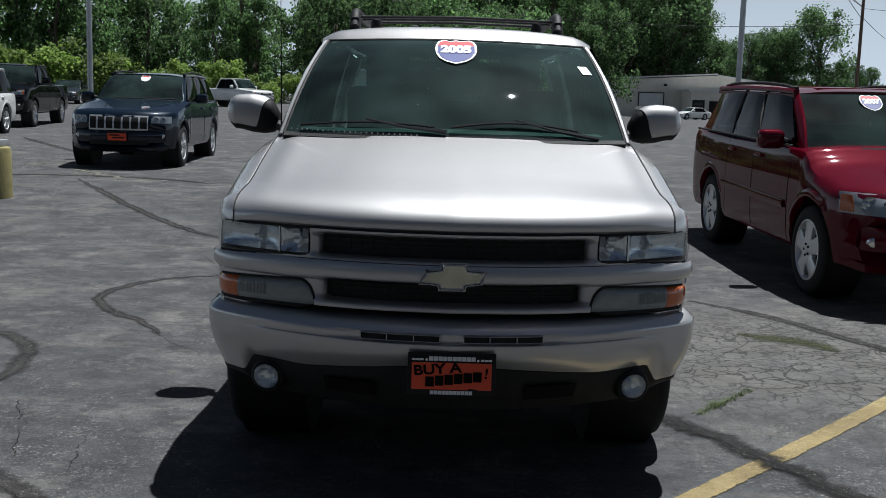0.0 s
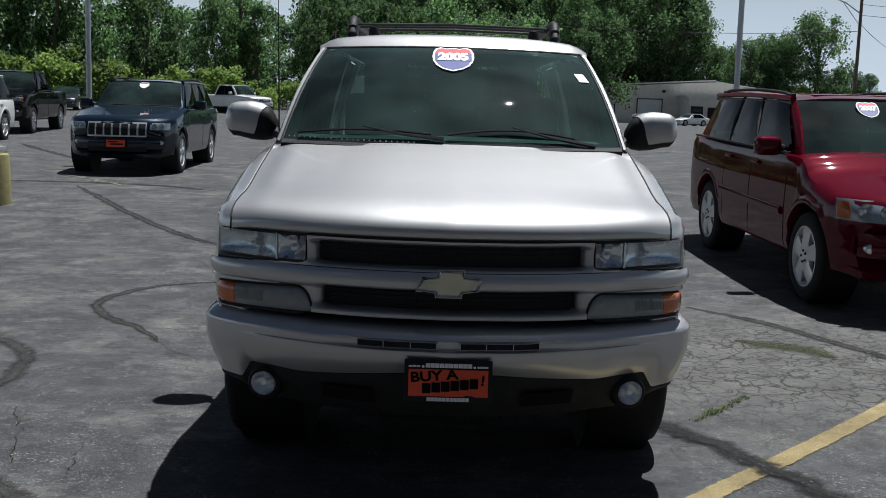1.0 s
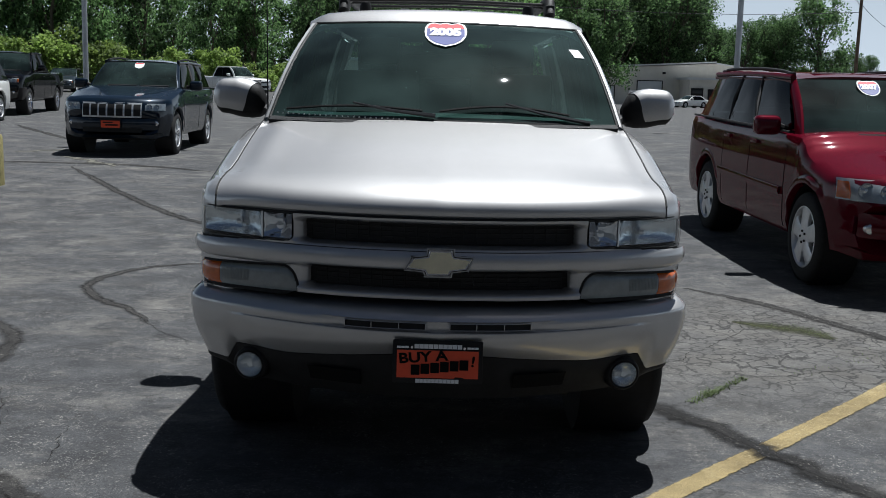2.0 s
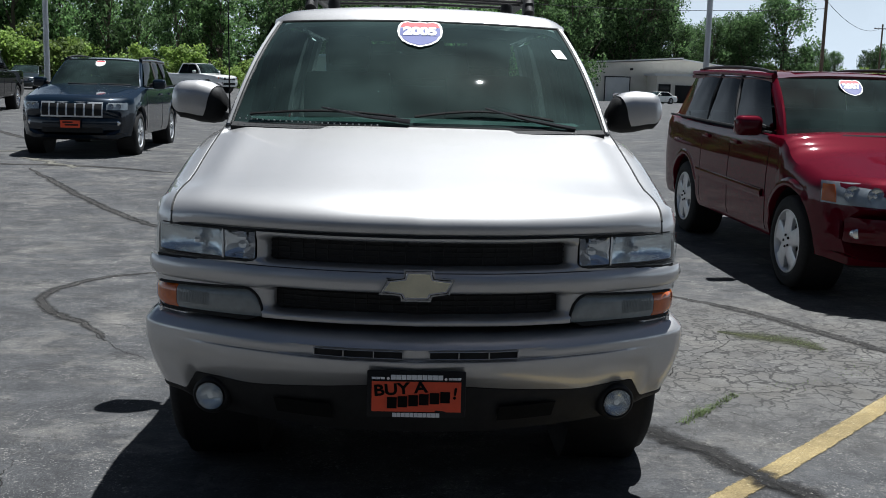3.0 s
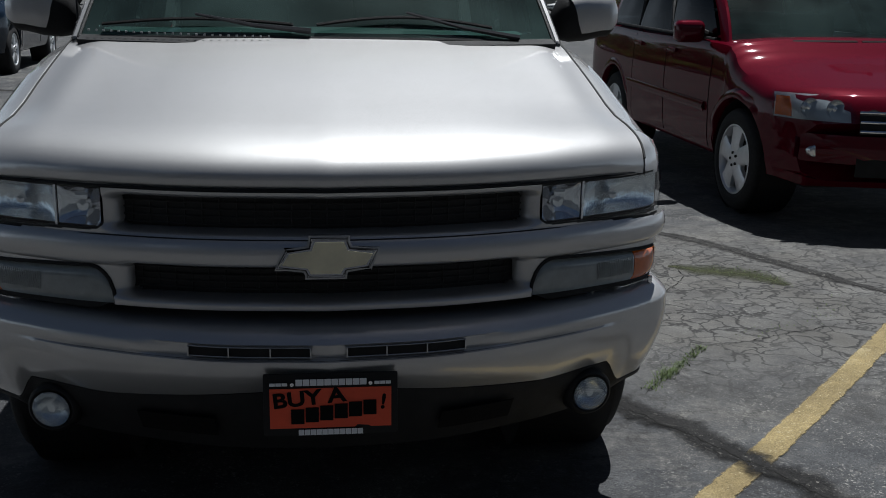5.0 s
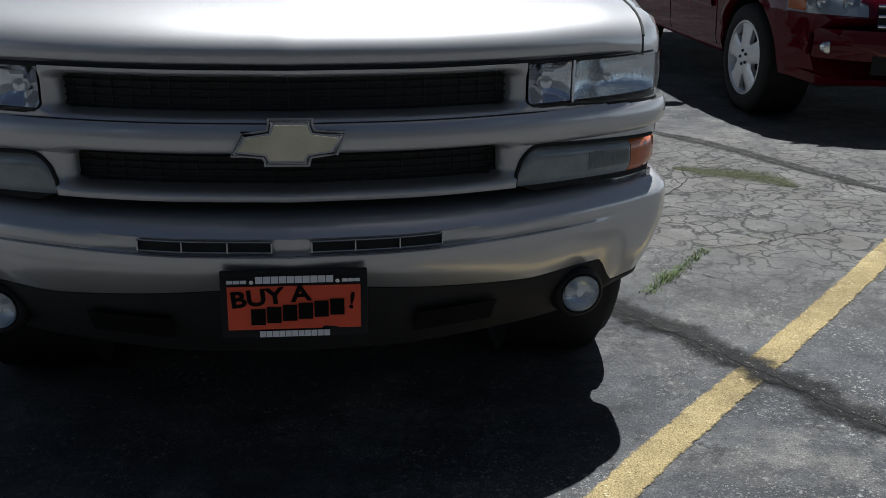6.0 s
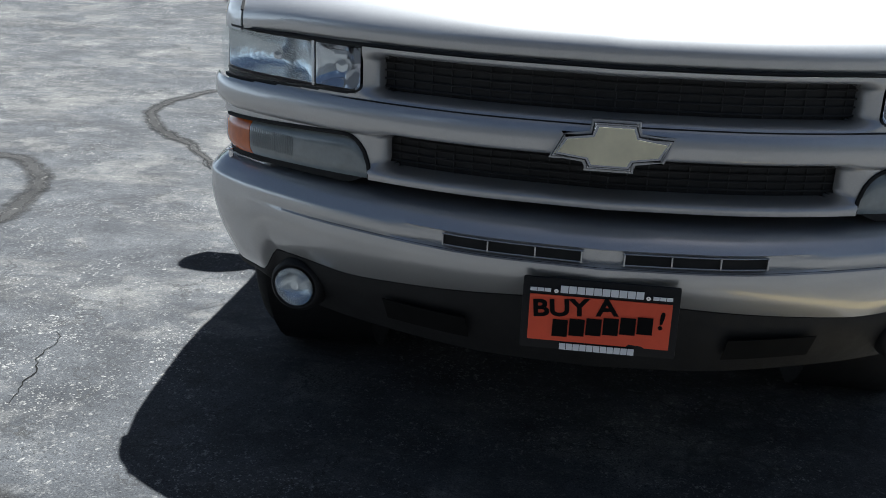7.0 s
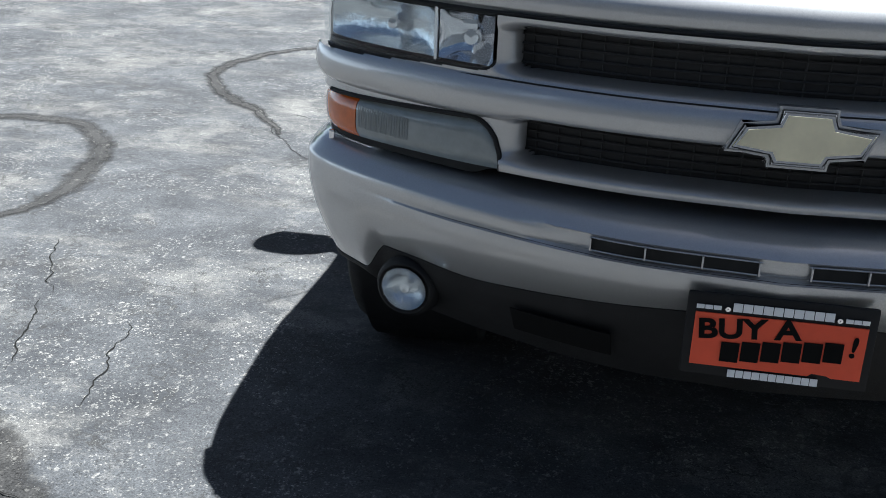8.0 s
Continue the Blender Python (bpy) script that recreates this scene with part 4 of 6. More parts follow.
    for x in np.linspace(-0.882, 0.882, 61):
        a = abs(x)
        row = []
        for y, z in hp:
            k = smooth01((y - 0.09) / 0.7)
            yy = y + face.at(face.s_of(a))[1] * (1 - smooth01((y - 0.1) / 1.5)) - 0.085 * (1 - smooth01((y - 0.1) / 1.5)) + 0.16 * (a / 0.88) ** 2 * smooth01((y - 0.7) / 0.7)
            # sculpted: flat centre, soft crease, then falling edge
            drop = 0.013 * smooth01((a - 0.44) / 0.30) * k * (1 - smooth01((y - 0.45) / 0.95)) + 0.026 * smooth01((a - 0.72) / 0.17) ** 1.5 * (0.45 + 0.55 * k) - 0.010 * (1 - (a / 0.5) ** 2 if a < 0.5 else 0) * k
            # the middle is crowned, steeper towards the nose
            crown = float(np.interp(y, crown_y, crown_z)) * (1 - smooth01((a - 0.25) / 0.62))
            row.append((x, yy, z - drop + crown))
        rows.append(row)
    part("hood", slab(rows, 0.02), PEWTER, car, "pewter silver hood, bright with sky")

    side_y, side_z = [p[1] for p in rows[-1]], [p[2] for p in rows[-1]]
    for sg in (-1, 1):
        part("hood_gap", tube([(sg * 0.8855, y, z - 0.001) for y, z in zip(side_y[3:], side_z[3:])], 0.0042, 6), DARKHOLE, car)

    def hood_edge(y):
        """Height of the hood's side edge, for the wing to meet it."""
        return float(np.interp(y, side_y[2:], side_z[2:]))

    # -- body behind the lamps: wings, doors and tail in one shell
    stations = [(0.50, 0.965, 0.44), (0.56, 0.985, 0.43), (0.66, 1.003, 0.42), (0.80, 1.010, 0.42), (1.10, 1.010, 0.42), (1.28, 1.003, 0.40), (1.42, 0.988, 0.38), (1.7, 0.985, 0.38), (2.6, 0.987, 0.38), (3.35, 0.987, 0.38),
                (3.55, 0.998, 0.40), (3.8, 1.006, 0.42), (4.1, 1.006, 0.42), (4.35, 0.995, 0.42), (4.75, 0.975, 0.44), (4.95, 0.945, 0.46), (LEN, 0.90, 0.50)]
    rings = []
    for y, hw, z0 in stations:
        t = hood_edge(y) - 0.004 if y < 1.6 else 1.30
        t = min(t, 1.352)
        half = [(0.0, z0), (hw - 0.16, z0), (hw - 0.06, z0 + 0.03), (hw - 0.02, z0 + 0.12), (hw, z0 + 0.32), (hw, t - 0.28), (hw - 0.002, t - 0.16), (hw - 0.010, t - 0.095), (hw - 0.030, t - 0.045), (hw - 0.06, t - 0.014), (0.894, t + 0.001), (0.884, t - 0.004), (0.882, t - 0.05), (0.0, t - 0.06)]
        rings.append([(x, y, z) for x, z in half] + [(-x, y, z) for x, z in half[-2:0:-1]])
    for sg in (-1, 1):
        rows = []
        for y, hw in ((0.385, 0.893), (0.41, 0.920), (0.44, 0.944), (0.47, 0.958), (0.50, 0.966), (0.54, 0.978)):
            t = hood_edge(y) - 0.004
            rows.append([(sg * 0.886, y, t - 0.012), (sg * 0.888, y, t), (sg * (0.888 + (hw - 0.888) * 0.4), y, t - 0.010), (sg * (0.888 + (hw - 0.888) * 0.8), y, max(1.06, t - 0.032)), (sg * hw, y, max(1.058, t - 0.07)), (sg * hw, y, 1.056)])
        part("wing_corner", slab(rows, 0.006), PEWTER, car)
    body = part("body", loft(rings, True, True), PEWTER, car, "pewter silver bodywork")
    cutter = None
    for yy in (1.11, 1.11 + 2.95):
        for sg in (-1, 1):
            c = lathe([(sg * 0.62, 0.001), (sg * 0.62, 0.455), (sg * 1.2, 0.47), (sg * 1.2, 0.001)], "x", 40, (0, yy, 0.42), True)
            cutter = c if cutter is None else join(cutter, c)
    cut(body, cutter)
    body["label"] = "pewter silver bodywork"
    for yy in (1.11, 4.06):
        for sg in (-1, 1):
            arc = [(sg * 1.006, yy + math.cos(a) * 0.462, 0.42 + math.sin(a) * 0.462) for a in np.linspace(0.45, math.pi - (1.05 if yy < 2 else 0.45), 24)]
            part("wheel_arch_lip", tube(arc, 0.010, 8), PEWTER, car)
            part("wheel_liner", lathe([(sg * 0.63, 0.001), (sg * 0.63, 0.452), (sg * 0.93, 0.452)], "x", 36, (0, yy, 0.42)), BLACKPLASTIC, car)
            build_wheel(car, sg * 0.872, yy, 0.388, 0.262, sg, 5, 0.235)
    part("underbody", box(0, 2.7, 0.40, 1.3, 4.2, 0.16, 0.03), BLACKPLASTIC, car)
    part("front_axle", tube([(-0.75, 1.11, 0.36), (0.75, 1.11, 0.36)], 0.05, 10), BLACKPLASTIC, car)
    part("skid_plate", box(0, 0.66, 0.365, 1.05, 0.70, 0.03, 0.01), BLACKPLASTIC, car)
    part("core_support", box(0, 0.42, 0.80, 1.5, 0.1, 0.5, 0.01), DARKHOLE, car)
    # side trim, door seams, handles
    for sg in (-1, 1):
        part("side_moulding", slab([[(sg * 0.992, y, 0.70), (sg * 1.0, y, 0.74), (sg * 0.992, y, 0.78)] for y in np.linspace(1.46, 3.38, 6)], 0.01), PEWTER, car)
        for y in (1.52, 2.52, 3.42):
            part("door_seam", tube([(sg * 0.990, y, 0.46), (sg * 0.990, y, 1.08), (sg * 0.962, y, 1.24)], 0.004, 5), DARKHOLE, car)
        for y in (2.38, 3.28):
            part("door_handle", box(sg * 0.992, y, 1.09, 0.035, 0.17, 0.035, 0.01), PEWTER, car)
    # -- greenhouse
    bl = lambda x: 1.20 + 0.20 * (x / 0.83) ** 2
    tl = lambda x: 1.95 + 0.14 * (x / 0.70) ** 2
    rows = []
    for k in range(25):
        q = 2 * k / 24 - 1
        row = []
        for w in np.linspace(0, 1, 9):
            xb, xt = 0.845 * q, 0.705 * q
            x = xb + (xt - xb) * w
            y = bl(xb) + (tl(xt) - bl(xb)) * w
            z = 1.392 + (1.885 - 1.392) * w - 0.012 * q * q
            row.append((x, y - 0.05 * math.sin(math.pi * w), z + 0.03 * math.sin(math.pi * w)))
        rows.append(row)
    ws = part("windscreen", loft(rows), WINDSHIELD, car, "raked windscreen with a shield-shaped year sticker")
    part("windscreen_seal", tube([r[0] for r in rows] + [p for p in rows[-1]] + [r[-1] for r in rows[::-1]] + [p for p in rows[0][::-1]], 0.007, 6), BLACKPLASTIC, car)
    part("cowl_panel", slab([[(x, 1.20 + 0.2 * (x / 0.83) ** 2 - 0.06, 1.375), (x, bl(x) + 0.03, 1.395)] for x in np.linspace(-0.84, 0.84, 30)], 0.02), BLACKPLASTIC, car)
    for k in range(24):
        x = -0.80 + 0.62 * k / 23
        part("cowl_slot", box(x, bl(x) - 0.03, 1.397 + 0.011 * (x / 0.8) ** 2, 0.006, 0.012, 0.006), GALV, car, smooth=False)
    for sg in (-1, 1):
        rows = []
        for w in np.linspace(0, 1, 12):
            xb, xt = 0.845, 0.705
            p = Vector((sg * (xb + (xt - xb) * w), bl(xb) + (tl(xt) - bl(xb)) * w - 0.05 * math.sin(math.pi * w), 1.380 + 0.493 * w + 0.03 * math.sin(math.pi * w)))
            rows.append([p + Vector(d) for d in ((sg * 0.010, 0.004, 0.002), (sg * 0.022, 0.010, 0.003), (sg * 0.034, 0.030, -0.004), (sg * 0.042, 0.085, -0.022))])
        part("a_pillar", slab(rows, 0.012), PEWTER, car)
        for yb, yt in ((2.52, 2.56), (3.46, 3.46), (4.86, 4.62)):
            part("pillar", tube([(sg * 0.905, yb, 1.28), (sg * 0.84, (yb + yt) / 2, 1.62), (sg * 0.755, yt, 1.89)], 0.045, 8), BLACKPLASTIC if yb < 4 else PEWTER, car)
        edges = [(1.55, 2.22), (2.54, 2.56), (3.46, 3.46), (4.84, 4.62)]
        for (b0, t0), (b1, t1) in zip(edges, edges[1:]):
            rows = []
            for q in np.linspace(0, 1, 6):
                rows.append([(sg * (0.925 - 0.155 * w + 0.015 * math.sin(math.pi * w)), (b0 + (b1 - b0) * q) * (1 - w) + (t0 + (t1 - t0) * q) * w, 1.265 + 0.61 * w) for w in np.linspace(0, 1, 6)])
            part("side_window", loft(rows), TINTED, car)
        # mirror
        mir = new("door_mirror")
        mir.parent = car
        mir["label"] = "door mirror with a silver cap and black foot"
        spec = np.array([(0.955, 1.91, 2.02, 1.385, 1.470), (0.985, 1.888, 2.035, 1.365, 1.530), (1.03, 1.872, 2.04, 1.358, 1.556), (1.09, 1.866, 2.04, 1.363, 1.566), (1.15, 1.874, 2.035, 1.378, 1.562),
                         (1.19, 1.884, 2.03, 1.382, 1.556), (1.213, 1.902, 2.015, 1.404, 1.535), (1.226, 1.925, 2.0, 1.430, 1.508)])

        def ring_at(x, grow, a0, a1, n):
            y0, y1, z0, z1 = (float(np.interp(x, spec[:, 0], spec[:, k])) for k in (1, 2, 3, 4))
            cy, cz, ry, rz = (y0 + y1) / 2, (z0 + z1) / 2, (y1 - y0) / 2 + grow, (z1 - z0) / 2 + grow
            return [(sg * (x + grow * 0.5), cy + math.copysign(abs(math.cos(a)) ** 0.75, math.cos(a)) * ry, cz + math.copysign(abs(math.sin(a)) ** 0.75, math.sin(a)) * rz) for a in np.linspace(a0, a1, n)]
        xs = [0.955, 0.97, 0.985, 1.005, 1.03, 1.06, 1.09, 1.12, 1.15, 1.17, 1.19, 1.203, 1.213, 1.220, 1.226]
        part("mirror_shell", loft([ring_at(x, 0.0, 0, 2 * math.pi * 35 / 36, 36) for x in xs], True, True), BLACKPLASTIC, mir)
        rows = []
        for q in np.linspace(0, 1, 14):
            row = []
            for k in range(22):
                w = k / 21
                x0 = 0.990 + 0.075 * w ** 1.3
                x = x0 + (1.2255 - x0) * q ** 0.8
                row.append(ring_at(x, 0.006, radians(70), radians(212), 22)[k])
            rows.append(row)
        part("mirror_cap", slab(rows, 0.005), PEWTER, mir)
        part("mirror_glass", slab([[(sg * x, 2.045, z) for z in (1.40, 1.56)] for x in (1.00, 1.19)], 0.004), CHROME, mir)
        part("mirror_arm", tube([(sg * 0.90, 1.90, 1.375), (sg * 0.94, 1.93, 1.40), (sg * 1.0, 1.95, 1.42)], [0.045, 0.04, 0.035], 10, squash=0.7), BLACKPLASTIC, mir)
        part("mirror_sail", slab([[(sg * 0.915, 1.56, 1.30), (sg * 0.90, 1.60, 1.36)], [(sg * 0.915, 1.95, 1.30), (sg * 0.86, 1.95, 1.52)]], 0.02), BLACKPLASTIC, mir)
    # roof
    rows = []
    for q in np.linspace(-1, 1, 31):
        row = []
        for w in np.linspace(0, 1, 22):
            hw = 0.742 + 0.018 * smooth01(w * 4)
            y0 = 1.97 + 0.15 * q * q
            y = y0 + (4.72 - y0) * w ** 1.8
            z = 1.884 + 0.078 * (1 - (1 - min(1.0, (y - y0) / 0.16)) ** 2) + 0.026 * smooth01((y - y0) / 0.9) - 0.02 * smooth01((w - 0.75) * 4) - 0.042 * abs(q) ** 3 * (0.5 + 0.5 * smooth01(w * 4)) - 0.03 * max(0, abs(q) - 0.9) * 10
            row.append((hw * q, y, z))
        rows.append(row)
    roof = part("roof", slab(rows, 0.03), PEWTER, car, "pewter silver roof")
    for x in np.linspace(-0.25, 0.25, 5):
        part("roof_lamp", box(x, 2.62, 1.992, 0.05, 0.035, 0.02, 0.006), PEWTER, roof)
    for sg in (-1, 1):
        part("washer_cap", lathe([(1.93, 0.034), (1.985, 0.032), (2.006, 0.026), (2.010, 0.001)], "z", 16, (sg * 0.455, 2.28, 0)), BLACKPLASTIC, roof)
    # rear: tailgate glass and panel
    rows = [[(x, 4.72 + 0.20 * w, 1.87 - 0.56 * w) for w in np.linspace(0, 1, 5)] for x in np.linspace(-0.70, 0.70, 9)]
    part("rear_window", loft(rows), TINTED, car)
    for sg in (-1, 1):
        part("tail_lamp", box(sg * 0.90, 4.98, 1.05, 0.14, 0.10, 0.50, 0.03), REDLENS, car)
    part("rear_bumper", box(0, 5.03, 0.60, 1.86, 0.18, 0.22, 0.05), PEWTER, car)
    part("rear_plate", box(0, 5.055, 0.85, 0.32, 0.02, 0.16, 0.005), PLATEBLACK, car)

    # roof rack: two rails on feet and round cross bars
    rack = new("roof_rack")
    rack.parent = car
    rack["label"] = "black roof rack with cross bars"
    for sg in (-1, 1):
        rail = [(sg * 0.60, 2.50, 1.975), (sg * 0.60, 2.56, 2.05), (sg * 0.605, 2.68, 2.072), (sg * 0.605, 3.6, 2.075), (sg * 0.60, 4.35, 2.06), (sg * 0.60, 4.50, 1.975)]
        part("rail", tube(rail, 0.030, 10), BLACKPLASTIC, rack)
        part("rail_foot", box(sg * 0.60, 2.58, 2.005, 0.055, 0.16, 0.07, 0.02), BLACKPLASTIC, rack)
    for y, z in ((2.72, 2.052), (2.9, 2.052), (3.1, 2.075), (3.5, 2.075), (4.0, 2.07)):
        part("cross_bar", tube([(-0.60, y, z), (0, y, z + 0.012), (0.60, y, z)], 0.009, 8), BLACKPLASTIC, rack)
    def glass(x, w):
        q = x / (0.845 - 0.14 * w)
        yb, yt = bl(0.845 * q), tl(0.705 * q)
        return (x, yb + (yt - yb) * w - 0.05 * math.sin(math.pi * w), 1.392 + 0.493 * w - 0.012 * q * q + 0.03 * math.sin(math.pi * w))

    def band(ob_name, inner):
        """A black border on the glass; inner gives its width at a height."""
        for sg in (-1, 1):
            rows = []
            for w in np.linspace(0.0, 1.0, 24):
                xe = 0.843 - 0.14 * w
                rows.append([(p[0], p[1] + 0.005, p[2] - 0.005) for p in (glass(sg * (xe - inner(w) * q), w) for q in (0, 0.5, 1))])
            part(ob_name, slab(rows, 0.0010), PLATEINK, ws)
    band("black_border", lambda w: 0.020 + 0.050 * max(0.0, 1 - w / 0.55) + 0.050 * max(0.0, 1 - w / 0.10) ** 2)
    rows = []
    for x in np.linspace(-0.82, 0.82, 40):
        rows.append([(p[0], p[1] + 0.0065, p[2] - 0.0065) for p in (glass(x, w) for w in (0.0, 0.02, 0.040 + 0.02 * smooth01((abs(x) - 0.66) / 0.12)))])
    part("lower_border", slab(rows, 0.0010), PLATEINK, ws)
    # radio mast on the wing
    mast = tube([(-0.890, 1.62, 1.30), (-0.8905, 1.62, 1.36), (-0.896, 1.63, 1.75), (-0.903, 1.65, 2.10)], [0.011, 0.0042, 0.0030, 0.0018], 8)
    part("radio_mast", mast, BLACKPLASTIC, car, "thin black radio mast")

    # wipers
    def on(x, w):
        p = glass(x, w)
        return (p[0], p[1] - 0.012, p[2] + 0.012)
    for x0, x1, xp, wp in ((-0.76, -0.10, -0.04, 0.02), (-0.02, 0.60, 0.70, 0.0)):
        wi = new("wiper")
        wi.parent = car
        tip = [on(x0 + (x1 - x0) * k / 8, 0.055 + (0.03 if xp < 0 else 0.05) * math.sin(math.pi * k / 8)) for k in range(9)]
        part("wiper_blade", tube(tip, 0.0065, 6), RUBBER, wi)
        mid = tip[4]
        arm = [on(xp, wp), on(xp + (mid[0] - xp) * 0.5, 0.05), (mid[0], mid[1] - 0.012, mid[2] + 0.016)]
        part("wiper_arm", tube(arm, [0.012, 0.008, 0.005], 6), WIPERGREY, wi)
    # inside: dash, wheel, seats, mirror
    rows = []
    for x in np.linspace(-0.80, 0.80, 17):
        b = bl(x)
        rows.append([(x, b + 0.02, 1.375), (x, b + 0.30, 1.385), (x, b + 0.44, 1.36), (x, b + 0.50, 1.28), (x, b + 0.48, 1.0)])
    part("dashboard", slab(rows, 0.02), TRIMGREY, car, "grey-beige dashboard")
    st = part("steering_wheel", lathe([(math.cos(a) * 0.016, 0.18 + math.sin(a) * 0.016) for a in np.linspace(0, 2 * math.pi, 9)], "y", 28), INTERIOR, car)
    st.location, st.rotation_euler = (0.40, 1.98, 1.30), (radians(-28), 0, 0)
    part("cabin_floor", box(0, 3.1, 0.95, 1.7, 3.3, 0.05), INTERIOR, car)
    for x, y in ((-0.40, 2.35), (0.40, 2.35)):
        seat(car, x, y, 1.02)
    seat(car, 0, 3.25, 1.02, 1.35, 0.55)
    seat(car, 0, 4.15, 1.02, 1.25, 0.50)
    part("rear_view_mirror", box(0, 1.93, 1.765, 0.24, 0.03, 0.065, 0.015), INTERIOR, car)
    part("mirror_stem", tube([(0, 1.87, 1.84), (0, 1.92, 1.79)], 0.01, 6), INTERIOR, car)
    part("headliner", slab([[(x, y, 1.868 + 0.03 * smooth01((y - 2.1) / 0.6)) for y in np.linspace(2.12, 4.6, 6)] for x in np.linspace(-0.68, 0.68, 6)], 0.01), HEADLINER, car)
    for sg in (-1, 1):
        part("door_card", slab([[(sg * 0.86, y, 0.95), (sg * 0.88, y, 1.27)] for y in (1.6, 4.8)], 0.02), TRIMGREY, car)
    # stickers on the glass
    def on_glass(x, w):
        p = Vector(glass(x, w))
        d = (Vector(glass(x, w + 0.05)) - Vector(glass(x, w - 0.05))).normalized()
        r = (Vector(glass(x + 0.03, w)) - Vector(glass(x - 0.03, w))).normalized()
        nrm = r.cross(d).normalized()
        d = nrm.cross(r)
        return Matrix.Translation(p + nrm * 0.003) @ Matrix((r, d, nrm)).transposed().to_4x4()
    year_sticker(ws, on_glass(-0.002, 0.835) @ Matrix.Diagonal((1, 1.36, 1, 1)), "2005", 0.222)
    m = on_glass(0.675, 0.66)
    part("inspection_sticker", box(0, 0, 0, 0.055, 0.085, 0.002, 0, m), PRINTWHITE, ws, "small white paper sticker", smooth=False)
    return car


hero_car()


# ---- the other parked vehicles ----
def vehicle(name, m, label, material, L, W, H, wb, fo, wr, hood_f, hood_r, cowl, wtop, rend, rbot, belt, kind="suv", group="",
            grille="bars", year=None, moulding=False, rails=False, rim=None, spokes=5, plate=True, low=0.30, cladding=None, dark_roof=False, lamp_h=0.13, rim_k=0.64, bow=0.20, tall=0.18, gwide=0.51, spoke_w=0.085, nose_w=0.86, hb_k=0.93, ht_k=0.74, signal=True, lamp_up=0.0, power=2.2, win_back=None, lamp_out=0.88, mirror_z=0.115, sticker_x=0.0, sticker_w=0.20):
    """A parked vehicle, nose towards -y, its origin under the middle of the nose."""
    car = thing(name, m, label, "truck" if kind == "pickup" else "car", group)
    hw = W / 2

    def nose(x, y):
        k = max(0.0, 1 - y / 1.1)
        return y + bow * (abs(x) / hw) ** power * k

    st = [(0.0, nose_w, hood_f - 0.20), (0.03, nose_w + 0.05, hood_f - 0.11), (0.09, nose_w + 0.085, hood_f - 0.04), (0.20, 0.965, hood_f), (0.40, 0.985, hood_f + 0.03),
          (fo, 1.0, hood_f + (hood_r - hood_f) * 0.55), (cowl, 0.995, hood_r), (cowl + 0.25, 0.99, belt + 0.01), ((cowl + L) / 2, 1.0, belt), (L - 1.0, 0.995, belt + 0.01),
          (L - 0.35, 0.97, belt + 0.02), (L - 0.10, 0.92, belt), (L, 0.87, belt - 0.14)]
    fine = [st[0], st[1], st[2]] + [tuple(q) for q in curve_through(st[2:], 4)[1:]]
    rings = []
    for y, k, zt in fine:
        h = hw * k
        z0 = low + (0.06 if y < 0.1 or y > L - 0.15 else 0.0)
        mid = (z0 + zt) / 2
        half = [(0, z0), (h * 0.80, z0), (h * 0.95, z0 + 0.04), (h * 0.985, z0 + 0.14), (h, mid - 0.05), (h, mid + 0.10), (h * 0.985, zt - 0.10), (h * 0.955, zt - 0.035), (h * 0.88, zt - 0.004), (h * 0.6, zt + 0.018), (h * 0.3, zt + 0.026), (0, zt + 0.028)]
        rings.append([(x, nose(x, y), z) for x, z in half] + [(-x, nose(x, y), z) for x, z in half[-2:0:-1]])
    body = part("body", loft(rings, True, True), material, car)

    def flank(y, z, out=0.002):
        """Half the body's width at a place on its side."""
        k = float(np.interp(y, [s[0] for s in st], [s[1] for s in st]))
        zt = float(np.interp(y, [s[0] for s in st], [s[2] for s in st]))
        mid = (low + zt) / 2
        return hw * k * float(np.interp(z, [low + 0.04, low + 0.14, mid - 0.05, mid + 0.10, zt - 0.10, zt - 0.035], [0.95, 0.985, 1.0, 1.0, 0.985, 0.955])) + out

    def seam_at(y, lean=0.0):
        return [(sg * flank(y, z), y + lean * (z - low), z) for z in np.linspace(low + 0.08, belt - 0.05, 12)]
    cutter = None
    for yy in (fo, fo + wb):
        for sg in (-1, 1):
            c = lathe([(sg * (hw - 0.34), 0.001), (sg * (hw - 0.34), wr + 0.05), (sg * (hw + 0.1), wr + 0.06), (sg * (hw + 0.1), 0.001)], "x", 32, (0, yy, wr + 0.02), True)
            cutter = c if cutter is None else join(cutter, c)
    if kind == "pickup":
        cutter = join(cutter, box(0, (rbot + L) / 2 + 0.06, belt + 0.1, W - 0.24, L - rbot - 0.26, 0.9))
    cut(body, cutter)
